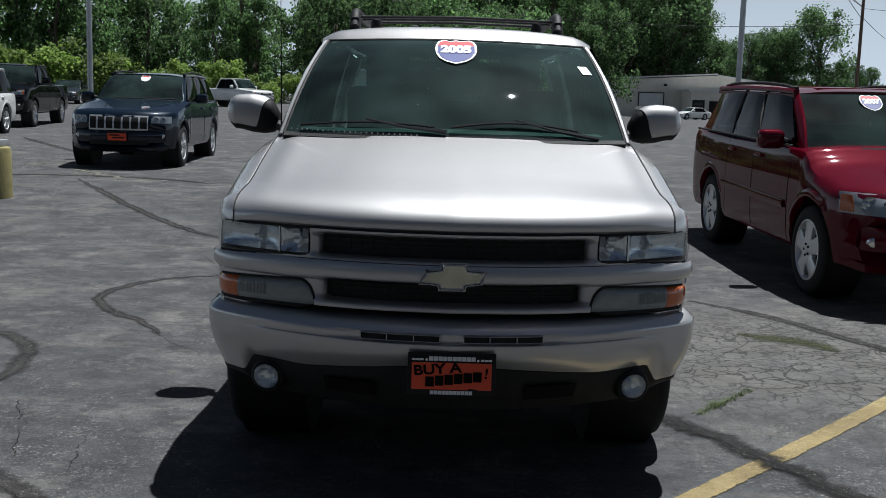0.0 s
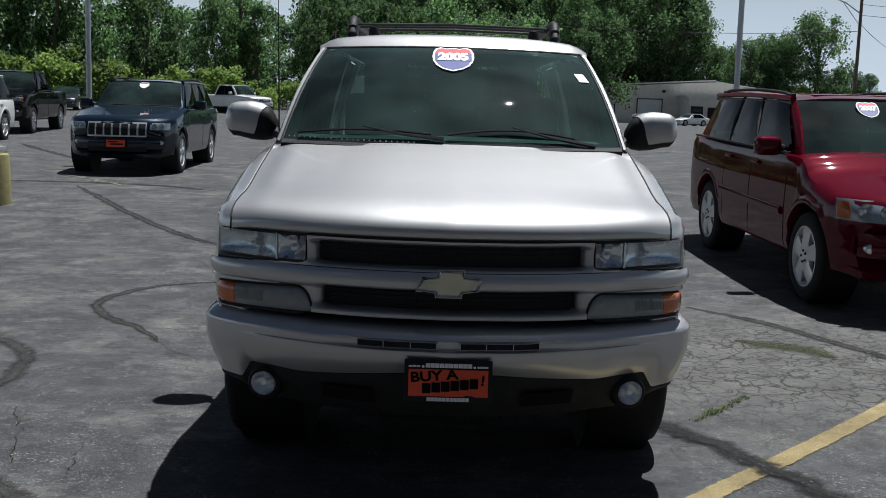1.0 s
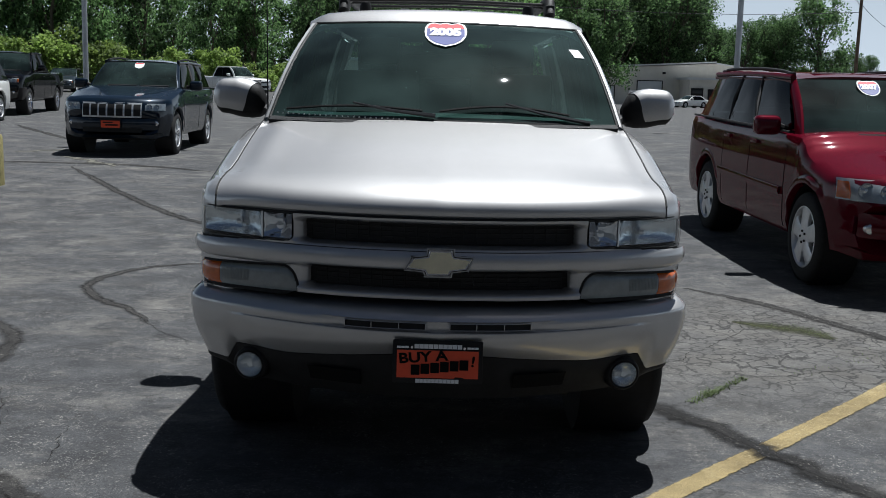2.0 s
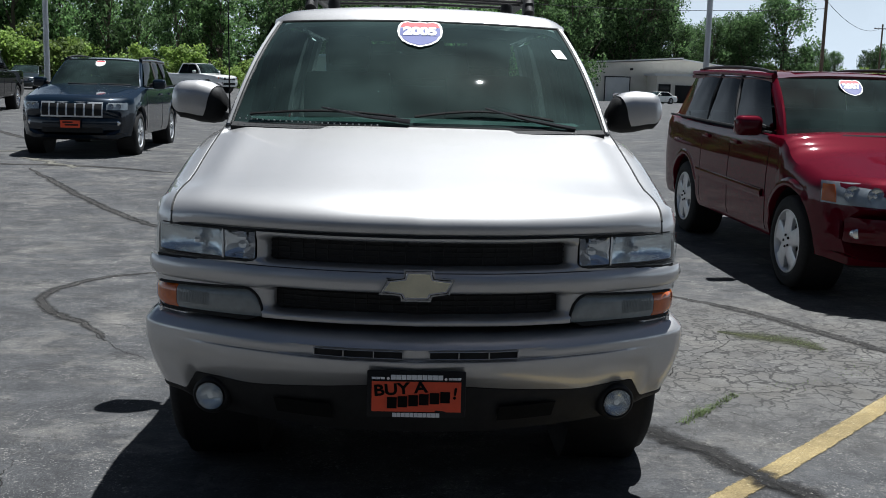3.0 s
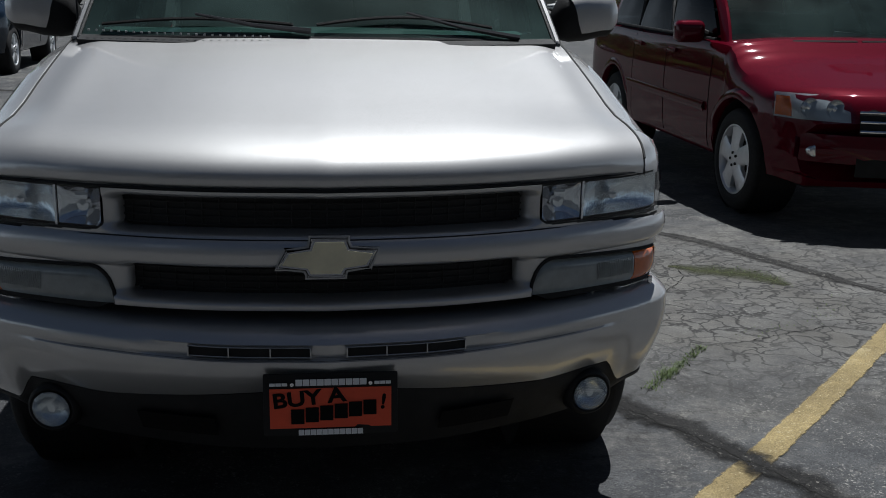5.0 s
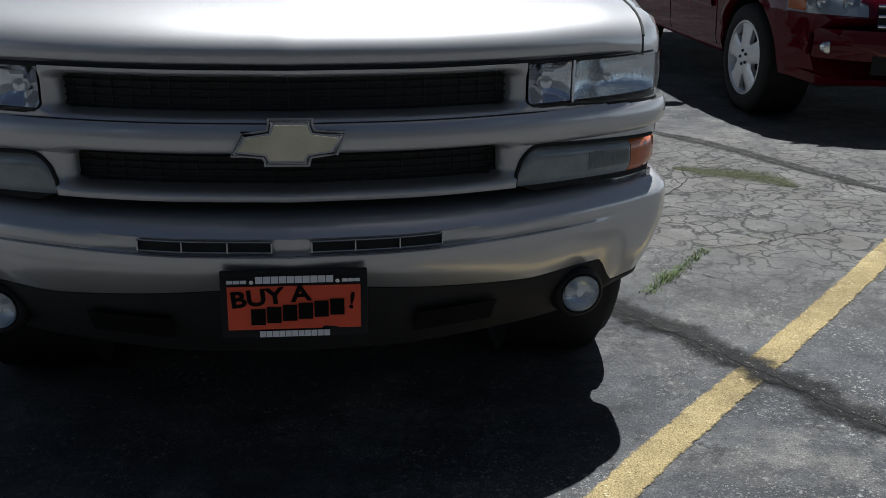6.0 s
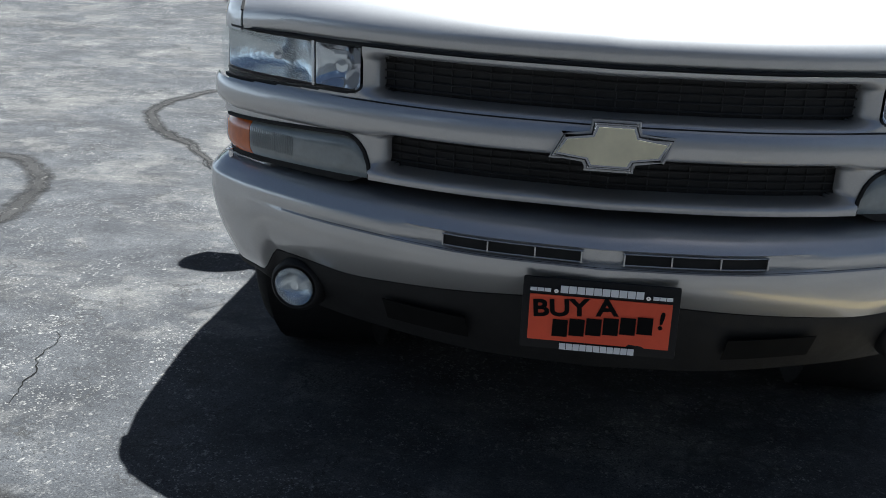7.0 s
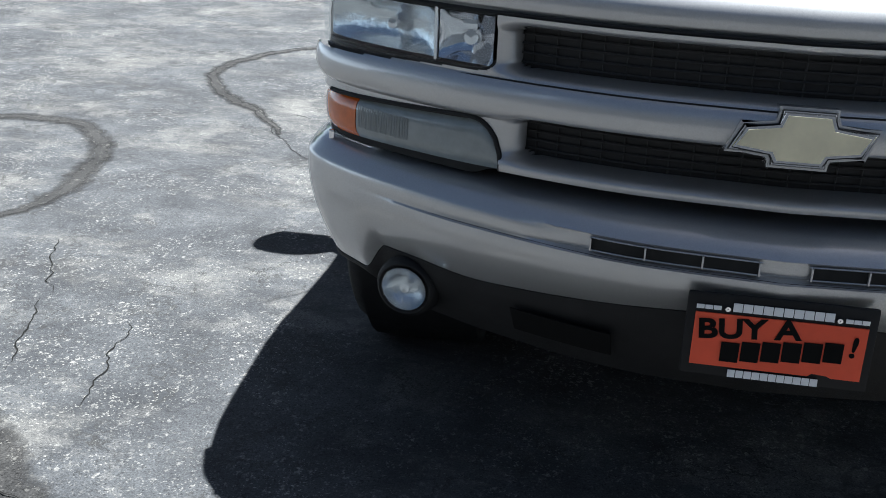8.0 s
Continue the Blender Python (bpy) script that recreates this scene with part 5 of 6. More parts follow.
    for yy in (fo, fo + wb):
        for sg in (-1, 1):
            part("wheel_liner", lathe([(sg * (hw - 0.33), 0.001), (sg * (hw - 0.33), wr + 0.045), (sg * (hw - 0.05), wr + 0.045)], "x", 28, (0, yy, wr + 0.02)), BLACKPLASTIC, car)
            # soft flare round the arch
            rows = []
            for a in np.linspace(0.12, math.pi - (0.85 if yy == fo else 0.12), 26):
                r0 = wr + 0.050
                fade = smooth01(min(a - 0.12, math.pi - (0.85 if yy == fo else 0.12) - a) / 0.5)
                rows.append([(sg * (hw * (1 - 0.012 * (1 - fade)) + dx * fade - 0.02 * (1 - fade)), yy + math.cos(a) * (r0 + dr), wr + 0.02 + math.sin(a) * (r0 + dr)) for dx, dr in ((-0.05, -0.004), (0.000, 0.0), (0.007, 0.006), (0.007, 0.030), (0.000, 0.055), (-0.012, 0.075))])
            part("wheel_arch_flare", slab(rows, 0.008), material, car)
            build_wheel(car, sg * (hw - 0.125), yy, wr, 0.225, sg, spokes, wr * rim_k, rim, spoke_w)
    part("underbody", box(0, L / 2, low + 0.02, W - 0.6, L - 0.8, 0.12, 0.02), BLACKPLASTIC, car)

    def front(x, z, out=0.0):
        """A point on the nose."""
        ys = [nose(x, s[0]) for s in st[:5]]
        tops = [s[2] for s in st[:5]]
        y = float(np.interp(z, tops, [s[0] for s in st[:5]])) if z > tops[0] else 0.0
        y = max(y, float(np.interp(abs(x) / hw, [s[1] for s in st[:5]], [s[0] for s in st[:5]])))
        return (x, nose(x, y) - out, z)

    def patch(x0, x1, z0, z1, out, n=8, mrows=4):
        return [[front(x, z, out) for z in np.linspace(z0, z1, mrows)] for x in np.linspace(x0, x1, n)]
    gz0, gz1 = hood_f - 0.07 - tall, hood_f - 0.07
    gw = hw * gwide
    if grille == "slots":
        part("grille_frame", slab(patch(-gw, gw, gz0, gz1, 0.022, 12), 0.02), ALLOY, car)
        for k in range(7):
            x = -gw + 2 * gw * (k + 0.5) / 7
            part("grille_slot", slab(patch(x - gw / 9.0, x + gw / 9.0, gz0 + 0.026, gz1 - 0.026, 0.028, 3), 0.006), DARKHOLE, car)
    elif grille:
        part("grille", slab(patch(-gw, gw, gz0, gz1 - 0.02, 0.006, 12), 0.01), DARKHOLE, car)
        for z in np.linspace(gz0 + 0.02, gz1 - 0.04, 3):
            part("grille_bar", tube([front(x, z, 0.012) for x in np.linspace(-gw, gw, 13)], 0.009, 6), CHROME, car)
    for sg in (-1, 1):
        lamp = new("headlamp")
        lamp.parent = car
        lx0, lx1 = hw * (gwide + 0.05), hw * lamp_out
        lz0, lz1 = gz1 - lamp_h, gz1 - 0.01 + lamp_up
        part("housing", slab(patch(sg * lx0, sg * lx1, lz0, lz1, 0.002, 8), 0.02), LAMPBED, lamp)
        # two round reflectors, each with its bulb, and an amber outer end
        rr = (lz1 - lz0) * 0.40
        for q in (0.24, 0.60):
            c = front(sg * (lx0 + (lx1 - lx0) * q), (lz0 + lz1) / 2, 0.0)
            part("reflector", lathe([(-0.016, rr), (-0.008, rr * 0.93), (0.004, rr * 0.6), (0.010, 0.001)], "y", 18, c), REFLECTOR, lamp)
            part("bulb", lathe([(-0.014, 0.001), (-0.010, rr * 0.24), (0.008, rr * 0.28)], "y", 10, c), CHROME, lamp)
        if signal:
            part("signal", slab(patch(sg * (lx0 + (lx1 - lx0) * 0.84), sg * lx1, lz0 + 0.012, lz1 - 0.02, 0.012, 5), 0.008), AMBER, lamp)
        part("lens", loft(patch(sg * (lx0 - 0.01), sg * (lx1 + 0.01), gz1 - lamp_h - 0.01, gz1 + lamp_up, 0.022, 10)), CLEAR, lamp)
        fog = front(sg * hw * 0.74, low + 0.25, 0.0)
        part("fog_lamp", lathe([(-0.010, 0.001), (-0.010, 0.032), (-0.004, 0.040), (0.04, 0.046)], "y", 18, fog), REFLECTOR, car)
    part("lower_grille", slab(patch(-gw, gw, low + 0.10, low + 0.24, 0.006, 10), 0.01), DARKHOLE, car)
    part("bumper", slab([[front(x, z, 0.016 * math.sin(math.pi * w) - 0.004) for w, z in zip(np.linspace(0, 1, 8), np.linspace(gz0 - 0.20, gz0 - 0.015, 8))] for x in np.linspace(-hw * (nose_w - 0.02), hw * (nose_w - 0.02), 24)], 0.02), cladding or material, car)
    if cladding:
        part("lower_cladding", slab([[front(x, z, 0.005) for z in np.linspace(low + 0.06, low + 0.26, 4)] for x in np.linspace(-hw * 0.86, hw * 0.86, 20)], 0.02), BLACKPLASTIC, car)
    if plate:
        p = front(0, gz0 - 0.10, 0.05)
        pl = new("dealer_plate")
        pl.parent = car
        pl["label"] = "black holder with an orange dealer plate"
        part("holder", box(p[0], p[1], p[2], 0.33, 0.015, 0.17, 0.005), PLATEBLACK, pl)
        part("orange_panel", box(p[0], p[1] - 0.008, p[2] - 0.008, 0.30, 0.008, 0.115), ORANGE, pl)
        part("print_strip", join(box(p[0] - 0.04, p[1] - 0.013, p[2] + 0.02, 0.16, 0.004, 0.022), box(p[0] + 0.02, p[1] - 0.013, p[2] - 0.02, 0.20, 0.004, 0.024)), PLATEBLACK, pl)
    # greenhouse
    hb, ht = hw * hb_k, hw * ht_k
    zr = H - 0.07
    ya, yb = (cowl + 0.27, wtop + 0.13), win_back or (rbot - 0.12, rend - 0.08)

    def quad(a, b, c, d, nu=8, nv=6, push=(0, 0, 0)):
        a, b, c, d, push = (Vector(q) for q in (a, b, c, d, push))
        return [[a.lerp(b, u).lerp(d.lerp(c, u), w) + push * (math.sin(math.pi * w) + (1 - (2 * u - 1) ** 2)) * 0.5 for w in np.linspace(0, 1, nv)] for u in np.linspace(0, 1, nu)]
    part("windscreen", loft(quad((-hb * 0.93, cowl + 0.16, hood_r), (hb * 0.93, cowl + 0.16, hood_r), (ht * 0.97, wtop + 0.06, zr), (-ht * 0.97, wtop + 0.06, zr), 14, 8, (0, -0.10, 0.03))), SCREEN, car)
    part("cowl", slab([[(x, cowl + 0.04 - 0.10 * (1 - (x / hb) ** 2), hood_r - 0.012), (x, cowl + 0.20 - 0.10 * (1 - (x / hb) ** 2), hood_r - 0.004)] for x in np.linspace(-hb * 0.93, hb * 0.93, 12)], 0.02), BLACKPLASTIC, car)
    for sg in (-1, 1):
        rows = []
        for w in np.linspace(0, 1, 9):
            p = Vector((sg * hb * 0.93, cowl + 0.16, hood_r)).lerp(Vector((sg * ht * 0.97, wtop + 0.06, zr)), w) + Vector((0, -0.05, 0.015)) * math.sin(math.pi * w)
            rows.append([p + Vector(d) for d in ((0, 0.003, 0.0), (sg * 0.018, 0.012, -0.002), (sg * 0.032, 0.045, -0.012), (sg * 0.040, 0.11, -0.03))])
        part("a_pillar", slab(rows, 0.012), material, car)
        part("roof_edge", tube([(sg * (ht + 0.004), wtop + 0.07 + (rend - wtop - 0.09) * q, zr + 0.012 + 0.018 * math.sin(math.pi * q)) for q in np.linspace(0, 1, 10)], 0.030, 8, squash=0.8), material, car)
        rows = []
        for w in np.linspace(0, 1, 7):
            a, b = Vector((sg * (hb + 0.004), yb[0] - 0.01, belt)).lerp(Vector((sg * (ht + 0.016), yb[1] - 0.01, zr)), w), Vector((sg * hb * 0.86, rbot + 0.03, belt + 0.03)).lerp(Vector((sg * ht * 0.92, rend + 0.03, zr)), w)
            rows.append([a, a.lerp(b, 0.35) + Vector((sg * 0.02, 0.0, 0)), a.lerp(b, 0.75) + Vector((sg * 0.025, 0.03, 0)), b])
        part("d_pillar", slab(rows, 0.015), material, car)
        if kind == "pickup":
            cuts = [0, 0.55, 1.0]
        elif kind == "sedan":
            cuts = [0, 0.5, 1.0]
        else:
            cuts = [0, 0.38, 0.70, 1.0]
        for i in range(len(cuts) - 1):
            u0, u1 = cuts[i] + 0.004, cuts[i + 1] - 0.004
            bot0, bot1 = ya[0] + (yb[0] - ya[0]) * u0, ya[0] + (yb[0] - ya[0]) * u1
            top0, top1 = ya[1] + (yb[1] - ya[1]) * u0, ya[1] + (yb[1] - ya[1]) * u1
            part("side_window", loft(quad((sg * hb, bot0, belt + 0.015), (sg * hb, bot1, belt + 0.015), (sg * (ht + 0.012), top1, zr - 0.004), (sg * (ht + 0.012), top0, zr - 0.004), 6, 6, (sg * 0.02, 0, 0))), TINTED, car)
            if i:
                u = cuts[i]
                part("pillar", tube([(sg * (hb - 0.015), ya[0] + (yb[0] - ya[0]) * u, belt), (sg * ((hb + ht) / 2 + 0.015), ya[0] + (yb[0] - ya[0]) * u + (ya[1] - ya[0]) * (1 - u) * 0.5 + (yb[1] - yb[0]) * u * 0.5, (belt + zr) / 2),
                                     (sg * ht, ya[1] + (yb[1] - ya[1]) * u, zr)], 0.024, 6), BLACKPLASTIC, car)
            # door seams and handles on the flank
            yd = bot1 + 0.01
            if i < len(cuts) - 2 or kind != "suv":
                part("door_seam", tube(seam_at(yd), 0.0022, 5), DARKHOLE, car)
                part("door_handle", box(sg * hw * 0.99, yd - 0.14, belt - 0.13, 0.04, 0.18, 0.035, 0.012), material, car)
        part("door_seam", tube(seam_at(fo + wr + 0.14), 0.0022, 5), DARKHOLE, car)
        part("window_sill", tube([(sg * (hb + 0.012), cowl + 0.3, belt + 0.004), (sg * (hb + 0.014), (cowl + rbot) / 2, belt + 0.006), (sg * (hb + 0.008), rbot - 0.1, belt + 0.010)], 0.012, 6), BLACKPLASTIC, car)
        if moulding:
            part("side_moulding", slab([[(sg * (hw + 0.004), y, z0), (sg * (hw + 0.016), y, z0 + 0.035), (sg * (hw + 0.004), y, z0 + 0.07)] for y, z0 in ((fo + 0.57, 0.645), (fo + wb / 2, 0.65), (fo + wb - 0.42, 0.655))], 0.01), material, car)
        if cladding:
            part("sill_cladding", slab([[(sg * (hw * 0.985), y, low + 0.05), (sg * (hw * 0.998), y, low + 0.16)] for y in (fo + wr + 0.08, fo + wb - wr - 0.08)], 0.015), cladding, car)
        mir = new("door_mirror")
        mir.parent = car
        part("mirror_shell", box(sg * (hw + 0.10), cowl + 0.50, belt + mirror_z, 0.23, 0.14, 0.17, 0.064, seg=4), material, mir)
        part("mirror_glass", box(sg * (hw + 0.11), cowl + 0.565, belt + mirror_z, 0.18, 0.006, 0.12, 0.002), CHROME, mir)
        part("mirror_arm", tube([(sg * (hw - 0.07), cowl + 0.50, belt + 0.02), (sg * (hw + 0.04), cowl + 0.50, belt + 0.06)], 0.03, 8), BLACKPLASTIC, mir)
        if kind != "pickup":
            part("tail_lamp", box(sg * hw * 0.78, L - 0.05, belt - 0.20, 0.16, 0.12, 0.24, 0.03), REDLENS, car)
        if rails:
            r = [(sg * ht * 0.97, wtop + 0.12, H - 0.075), (sg * ht * 0.97, wtop + 0.22, H - 0.025), (sg * ht * 0.97, wtop + 0.55, H + 0.0), (sg * ht * 0.97, (wtop + rend) / 2, H + 0.012), (sg * ht * 0.97, rend - 0.30, H - 0.01), (sg * ht * 0.95, rend - 0.12, H - 0.07)]
            part("roof_rail", tube([tuple(p) for p in curve_through(r, 5)], 0.016, 8), BLACKPLASTIC, car)
            for yf in (wtop + 0.20, rend - 0.22):
                part("rail_foot", box(sg * ht * 0.97, yf, H - 0.045, 0.045, 0.15, 0.07, 0.018), BLACKPLASTIC, car)
    part("rear_window", loft(quad((-hb * 0.86, rbot, belt + 0.05), (hb * 0.86, rbot, belt + 0.05), (ht * 0.92, rend, zr), (-ht * 0.92, rend, zr), 8, 5, (0, 0.05, 0))), TINTED, car)
    rows = []
    for q in np.linspace(-1, 1, 19):
        rows.append([((ht + 0.03) * q, wtop + (rend - wtop) * w + 0.06 * q * q * (1 - w), zr + 0.075 * (1 - abs(q) ** 3.2) * (0.55 + 0.45 * smooth01(w * 5)) * (1 - 0.4 * smooth01((w - 0.7) * 3.3)) - 0.012) for w in np.linspace(0, 1, 12)])
    part("roof", slab(rows, 0.03), material, car)
    if dark_roof:
        part("sunroof", slab([[(x, y, H - 0.012 - 0.03 * (abs(x) / ht) ** 3) for y in np.linspace(wtop + 0.35, wtop + 0.95, 4)] for x in np.linspace(-ht * 0.6, ht * 0.6, 7)], 0.008), DARKHOLE, car)
    part("cabin_floor", box(0, (cowl + rbot) / 2 + 0.2, belt - 0.28, W * 0.8, rbot - cowl - 0.2, 0.04), INTERIOR, car)
    part("dashboard", box(0, cowl + 0.42, hood_r - 0.07, W * 0.78, 0.42, 0.12, 0.04), INTERIOR, car)
    for x in (-0.38, 0.38):
        seat(car, x, cowl + 1.05, belt - 0.20, 0.46, min(0.55, H - belt - 0.16), INTERIOR)
    if kind == "suv":
        seat(car, 0, cowl + 1.95, belt - 0.20, 1.2, min(0.50, H - belt - 0.18), INTERIOR)
    for x0 in (-0.42, 0.12):
        bp = [(x0 + 0.5 * k / 4, cowl + 0.10 - 0.08 * (1 - ((x0 + 0.5 * k / 4) / hb) ** 2), hood_r + 0.035) for k in range(5)]
        part("wiper", tube(bp, 0.012, 5), BLACKPLASTIC, car)
    if year is not None:
        a, b = Vector((0.0, cowl + 0.16, hood_r)), Vector((0.0, wtop + 0.06, zr))
        d = (b - a).normalized()
        nrm = Vector((1, 0, 0)).cross(d)
        p = a.lerp(b, 0.80) + Vector((sticker_x, 0, 0)) + Vector((0, -0.10, 0.03)) * 0.5 * (math.sin(math.pi * 0.8) + 1) + nrm * 0.012
        mm = Matrix.Translation(p) @ Matrix(((1, 0, 0), tuple(d), tuple(nrm))).transposed().to_4x4()
        year_sticker(car, mm, year, sticker_w, not year)
    return car


def at(x, y, turn=0.0):
    return pose(x, y, ground_z(x, y), 0, 0, turn)


red = vehicle("suv", pose(3.922, 7.565, 0.029, 1.3, 0, 2.2), "dark red midsize SUV with black roof rails and pale alloy wheels", RED,
              4.80, 1.88, 1.71, 2.80, 0.95, 0.368, 0.93, 1.16, 1.165, 1.875, 4.235, 4.545, 1.187, grille="bars", year="2007", moulding=True, rails=True, group="parked cars", dark_roof=True, rim_k=0.68, spoke_w=0.25,
              bow=0.52, power=3.0, nose_w=0.84, lamp_h=0.11, lamp_up=0.06, lamp_out=0.93, hb_k=0.95, ht_k=0.78, win_back=(3.985, 3.85), mirror_z=0.05, sticker_x=-0.14)
jeep = vehicle("suv", at(-5.40, 17.0, 2.5), "dark blue SUV with a chrome slotted grille and orange dealer plate", NAVY,
               4.65, 1.83, 1.63, 2.80, 0.85, 0.37, 0.95, 1.12, 1.36, 2.08, 4.20, 4.48, 1.12, grille="slots", year="", group="parked cars", bow=0.36, power=2.6, tall=0.24, gwide=0.52, lamp_h=0.12, nose_w=0.80, spoke_w=0.12, hb_k=0.88, ht_k=0.70, signal=False, mirror_z=0.05, rails=True, sticker_w=0.17)
black_truck = vehicle("pickup_truck", at(-13.05, 29.9, 8.0), "black pickup truck parked on the lot", BLACKPAINT,
                      5.8, 2.0, 1.88, 3.6, 0.95, 0.41, 1.15, 1.27, 1.45, 2.1, 3.45, 3.75, 1.27, kind="pickup", group="parked cars", plate=False, low=0.42, rim=CHROME)
white_suv = vehicle("suv", at(-11.95, 23.2, 5.0), "white SUV parked at the edge of the lot", WHITEPAINT,
                    4.7, 1.86, 1.72, 2.75, 0.9, 0.37, 0.98, 1.10, 1.25, 2.0, 4.2, 4.5, 1.08, group="parked cars", plate=False)
sedan = vehicle("sedan", at(-22.6, 61.5, 9.0), "dark green sedan in front of the hedge", GREYPAINT,
                4.8, 1.82, 1.44, 2.75, 0.95, 0.33, 0.74, 0.93, 1.35, 2.15, 3.4, 4.0, 0.92, kind="sedan", group="parked cars", plate=False, low=0.2)
white_truck = vehicle("pickup_truck", at(-11.2, 65.0, 58.0), "white pickup truck parked by the trees", WHITEPAINT,
                      5.5, 1.95, 1.80, 3.4, 0.95, 0.38, 1.05, 1.16, 1.4, 2.0, 3.2, 3.45, 1.16, kind="pickup", group="parked cars", plate=False, low=0.4)
far_car = vehicle("sedan", at(26.5, 122.0, -62.0), "white sedan beside the far building", WHITEPAINT,
                  4.7, 1.8, 1.42, 2.7, 0.95, 0.33, 0.74, 0.93, 1.35, 2.15, 3.4, 4.0, 0.92, kind="sedan", group="parked cars", plate=False, low=0.2)


# ---- markings, tar bands and cracks on the lot ----
def marking(name, bm, material, label, category, kind="structure"):
    ob = part(name, bm, material)
    return tagged(ob, label, category, kind=kind)


marking("painted_line", ribbon([(0.57, 3.45), (0.875, 3.80), (1.445, 4.39), (1.90, 4.87), (2.47, 5.49), (4.2, 7.40)], 0.112, 0.0045, 0.02, 0.05, 3, False), YELLOW, "faded yellow parking line, chipped and crossed by cracks", "parking line")


BANDS = [
    ([(-1.95, 8.75), (-2.35, 8.50), (-2.60, 8.10), (-2.64, 7.70), (-2.42, 7.25), (-2.09, 6.88), (-1.88, 6.55)], 0.085),
    ([(-3.9, 6.30), (-3.21, 6.46), (-2.87, 6.46), (-2.64, 6.21), (-2.51, 5.91), (-2.44, 5.58), (-2.46, 5.32), (-2.60, 5.0)], 0.10),
    ([(-2.7, 5.1), (-2.3, 4.46), (-1.86, 3.97), (-1.69, 3.79), (-1.50, 3.64), (-1.21, 3.48), (-0.78, 3.29)], 0.105),
    ([(-5.54, 15.5), (-4.30, 13.4), (-3.29, 11.8), (-2.64, 10.97), (-1.9, 10.2)], 0.11),
    ([(1.95, 8.20), (2.14, 7.98), (2.53, 7.41), (2.88, 6.70), (3.12, 6.25)], 0.10),
    ([(-7.5, 15.6), (-6.2, 15.9), (-4.6, 15.8), (-3.4, 15.3)], 0.14),
    ([(-10.4, 25.4), (-9.2, 23.5), (-7.3, 20.5)], 0.16),
]
for i, (pts, w) in enumerate(BANDS):
    marking("tar_band", ribbon(pts, w * 1.45, 0.004, 0.10, 0.05, 20 + i), TAR, "dark sealed repair band on the asphalt", "repair band")
marking("tar_band", ribbon([(0.70, 5.5), (1.14, 4.90), (1.30, 4.685), (1.445, 4.40), (1.55, 4.22), (1.68, 3.95), (1.97, 3.5)], 0.20, 0.0075, 0.12, 0.04, 40), TARDARK, "dark sealed repair band crossing the yellow line", "repair band")
CRACKS = [
    [(1.05, 5.04), (1.23, 4.75), (1.44, 4.39), (1.56, 4.15), (1.73, 3.84)],
    [(-2.09, 6.93), (-1.97, 6.73), (-1.90, 6.55), (-1.82, 6.44), (-1.73, 6.32), (-1.55, 6.12), (-1.38, 5.98)],
    [(-2.05, 6.85), (-1.92, 6.92), (-1.80, 6.86)],
    [(-1.85, 4.15), (-1.89, 4.27), (-1.93, 4.38), (-1.96, 4.50), (-2.0, 4.59)],
    [(-2.20, 5.05), (-2.15, 4.96), (-2.10, 4.86), (-2.05, 4.78), (-2.03, 4.70), (-1.96, 4.62)],
    [(-1.57, 4.02), (-1.60, 4.14), (-1.60, 4.24), (-1.64, 4.33), (-1.62, 4.42), (-1.66, 4.50)],
    [(1.26, 5.05), (1.38, 5.20), (1.50, 5.34), (1.62, 5.48), (1.71, 5.60)],
    [(1.50, 5.34), (1.60, 5.28), (1.66, 5.20)],
    [(1.54, 6.18), (1.70, 6.32), (1.84, 6.51), (1.98, 6.70), (2.05, 6.86), (2.14, 7.32)],
    [(1.71, 5.60), (1.90, 5.64), (2.08, 5.72), (2.35, 5.80), (2.62, 5.92)],
    [(1.30, 5.85), (1.45, 5.98), (1.54, 6.18)],
    [(-1.98, 4.02), (-1.78, 3.86), (-1.60, 3.68), (-1.42, 3.58)],
    [(-3.0, 10.4), (-2.5, 10.0), (-2.1, 9.2), (-1.95, 8.75)],
    [(-4.8, 14.4), (-3.9, 12.8), (-3.0, 11.4), (-2.2, 10.5)],
]
for i, pts in enumerate(CRACKS):
    marking("crack", ribbon(pts, 0.0036, 0.0085 if i in (0, 11) else 0.003, 0.7, 0.022, 60 + i, True, 0.007), CRACK, "open crack in the asphalt", "crack")
marking("worn_line", ribbon([(-7.2, 17.4), (-6.6, 17.9), (-6.0, 18.3)], 0.22, 0.0045, 0.3, 0.08, 91), OLDLINE, "almost worn-out parking line", "parking line")
marking("worn_line", ribbon([(-6.2, 16.9), (-5.4, 16.2), (-4.9, 15.6)], 0.22, 0.0045, 0.3, 0.08, 92), OLDLINE, "almost worn-out parking line", "parking line")


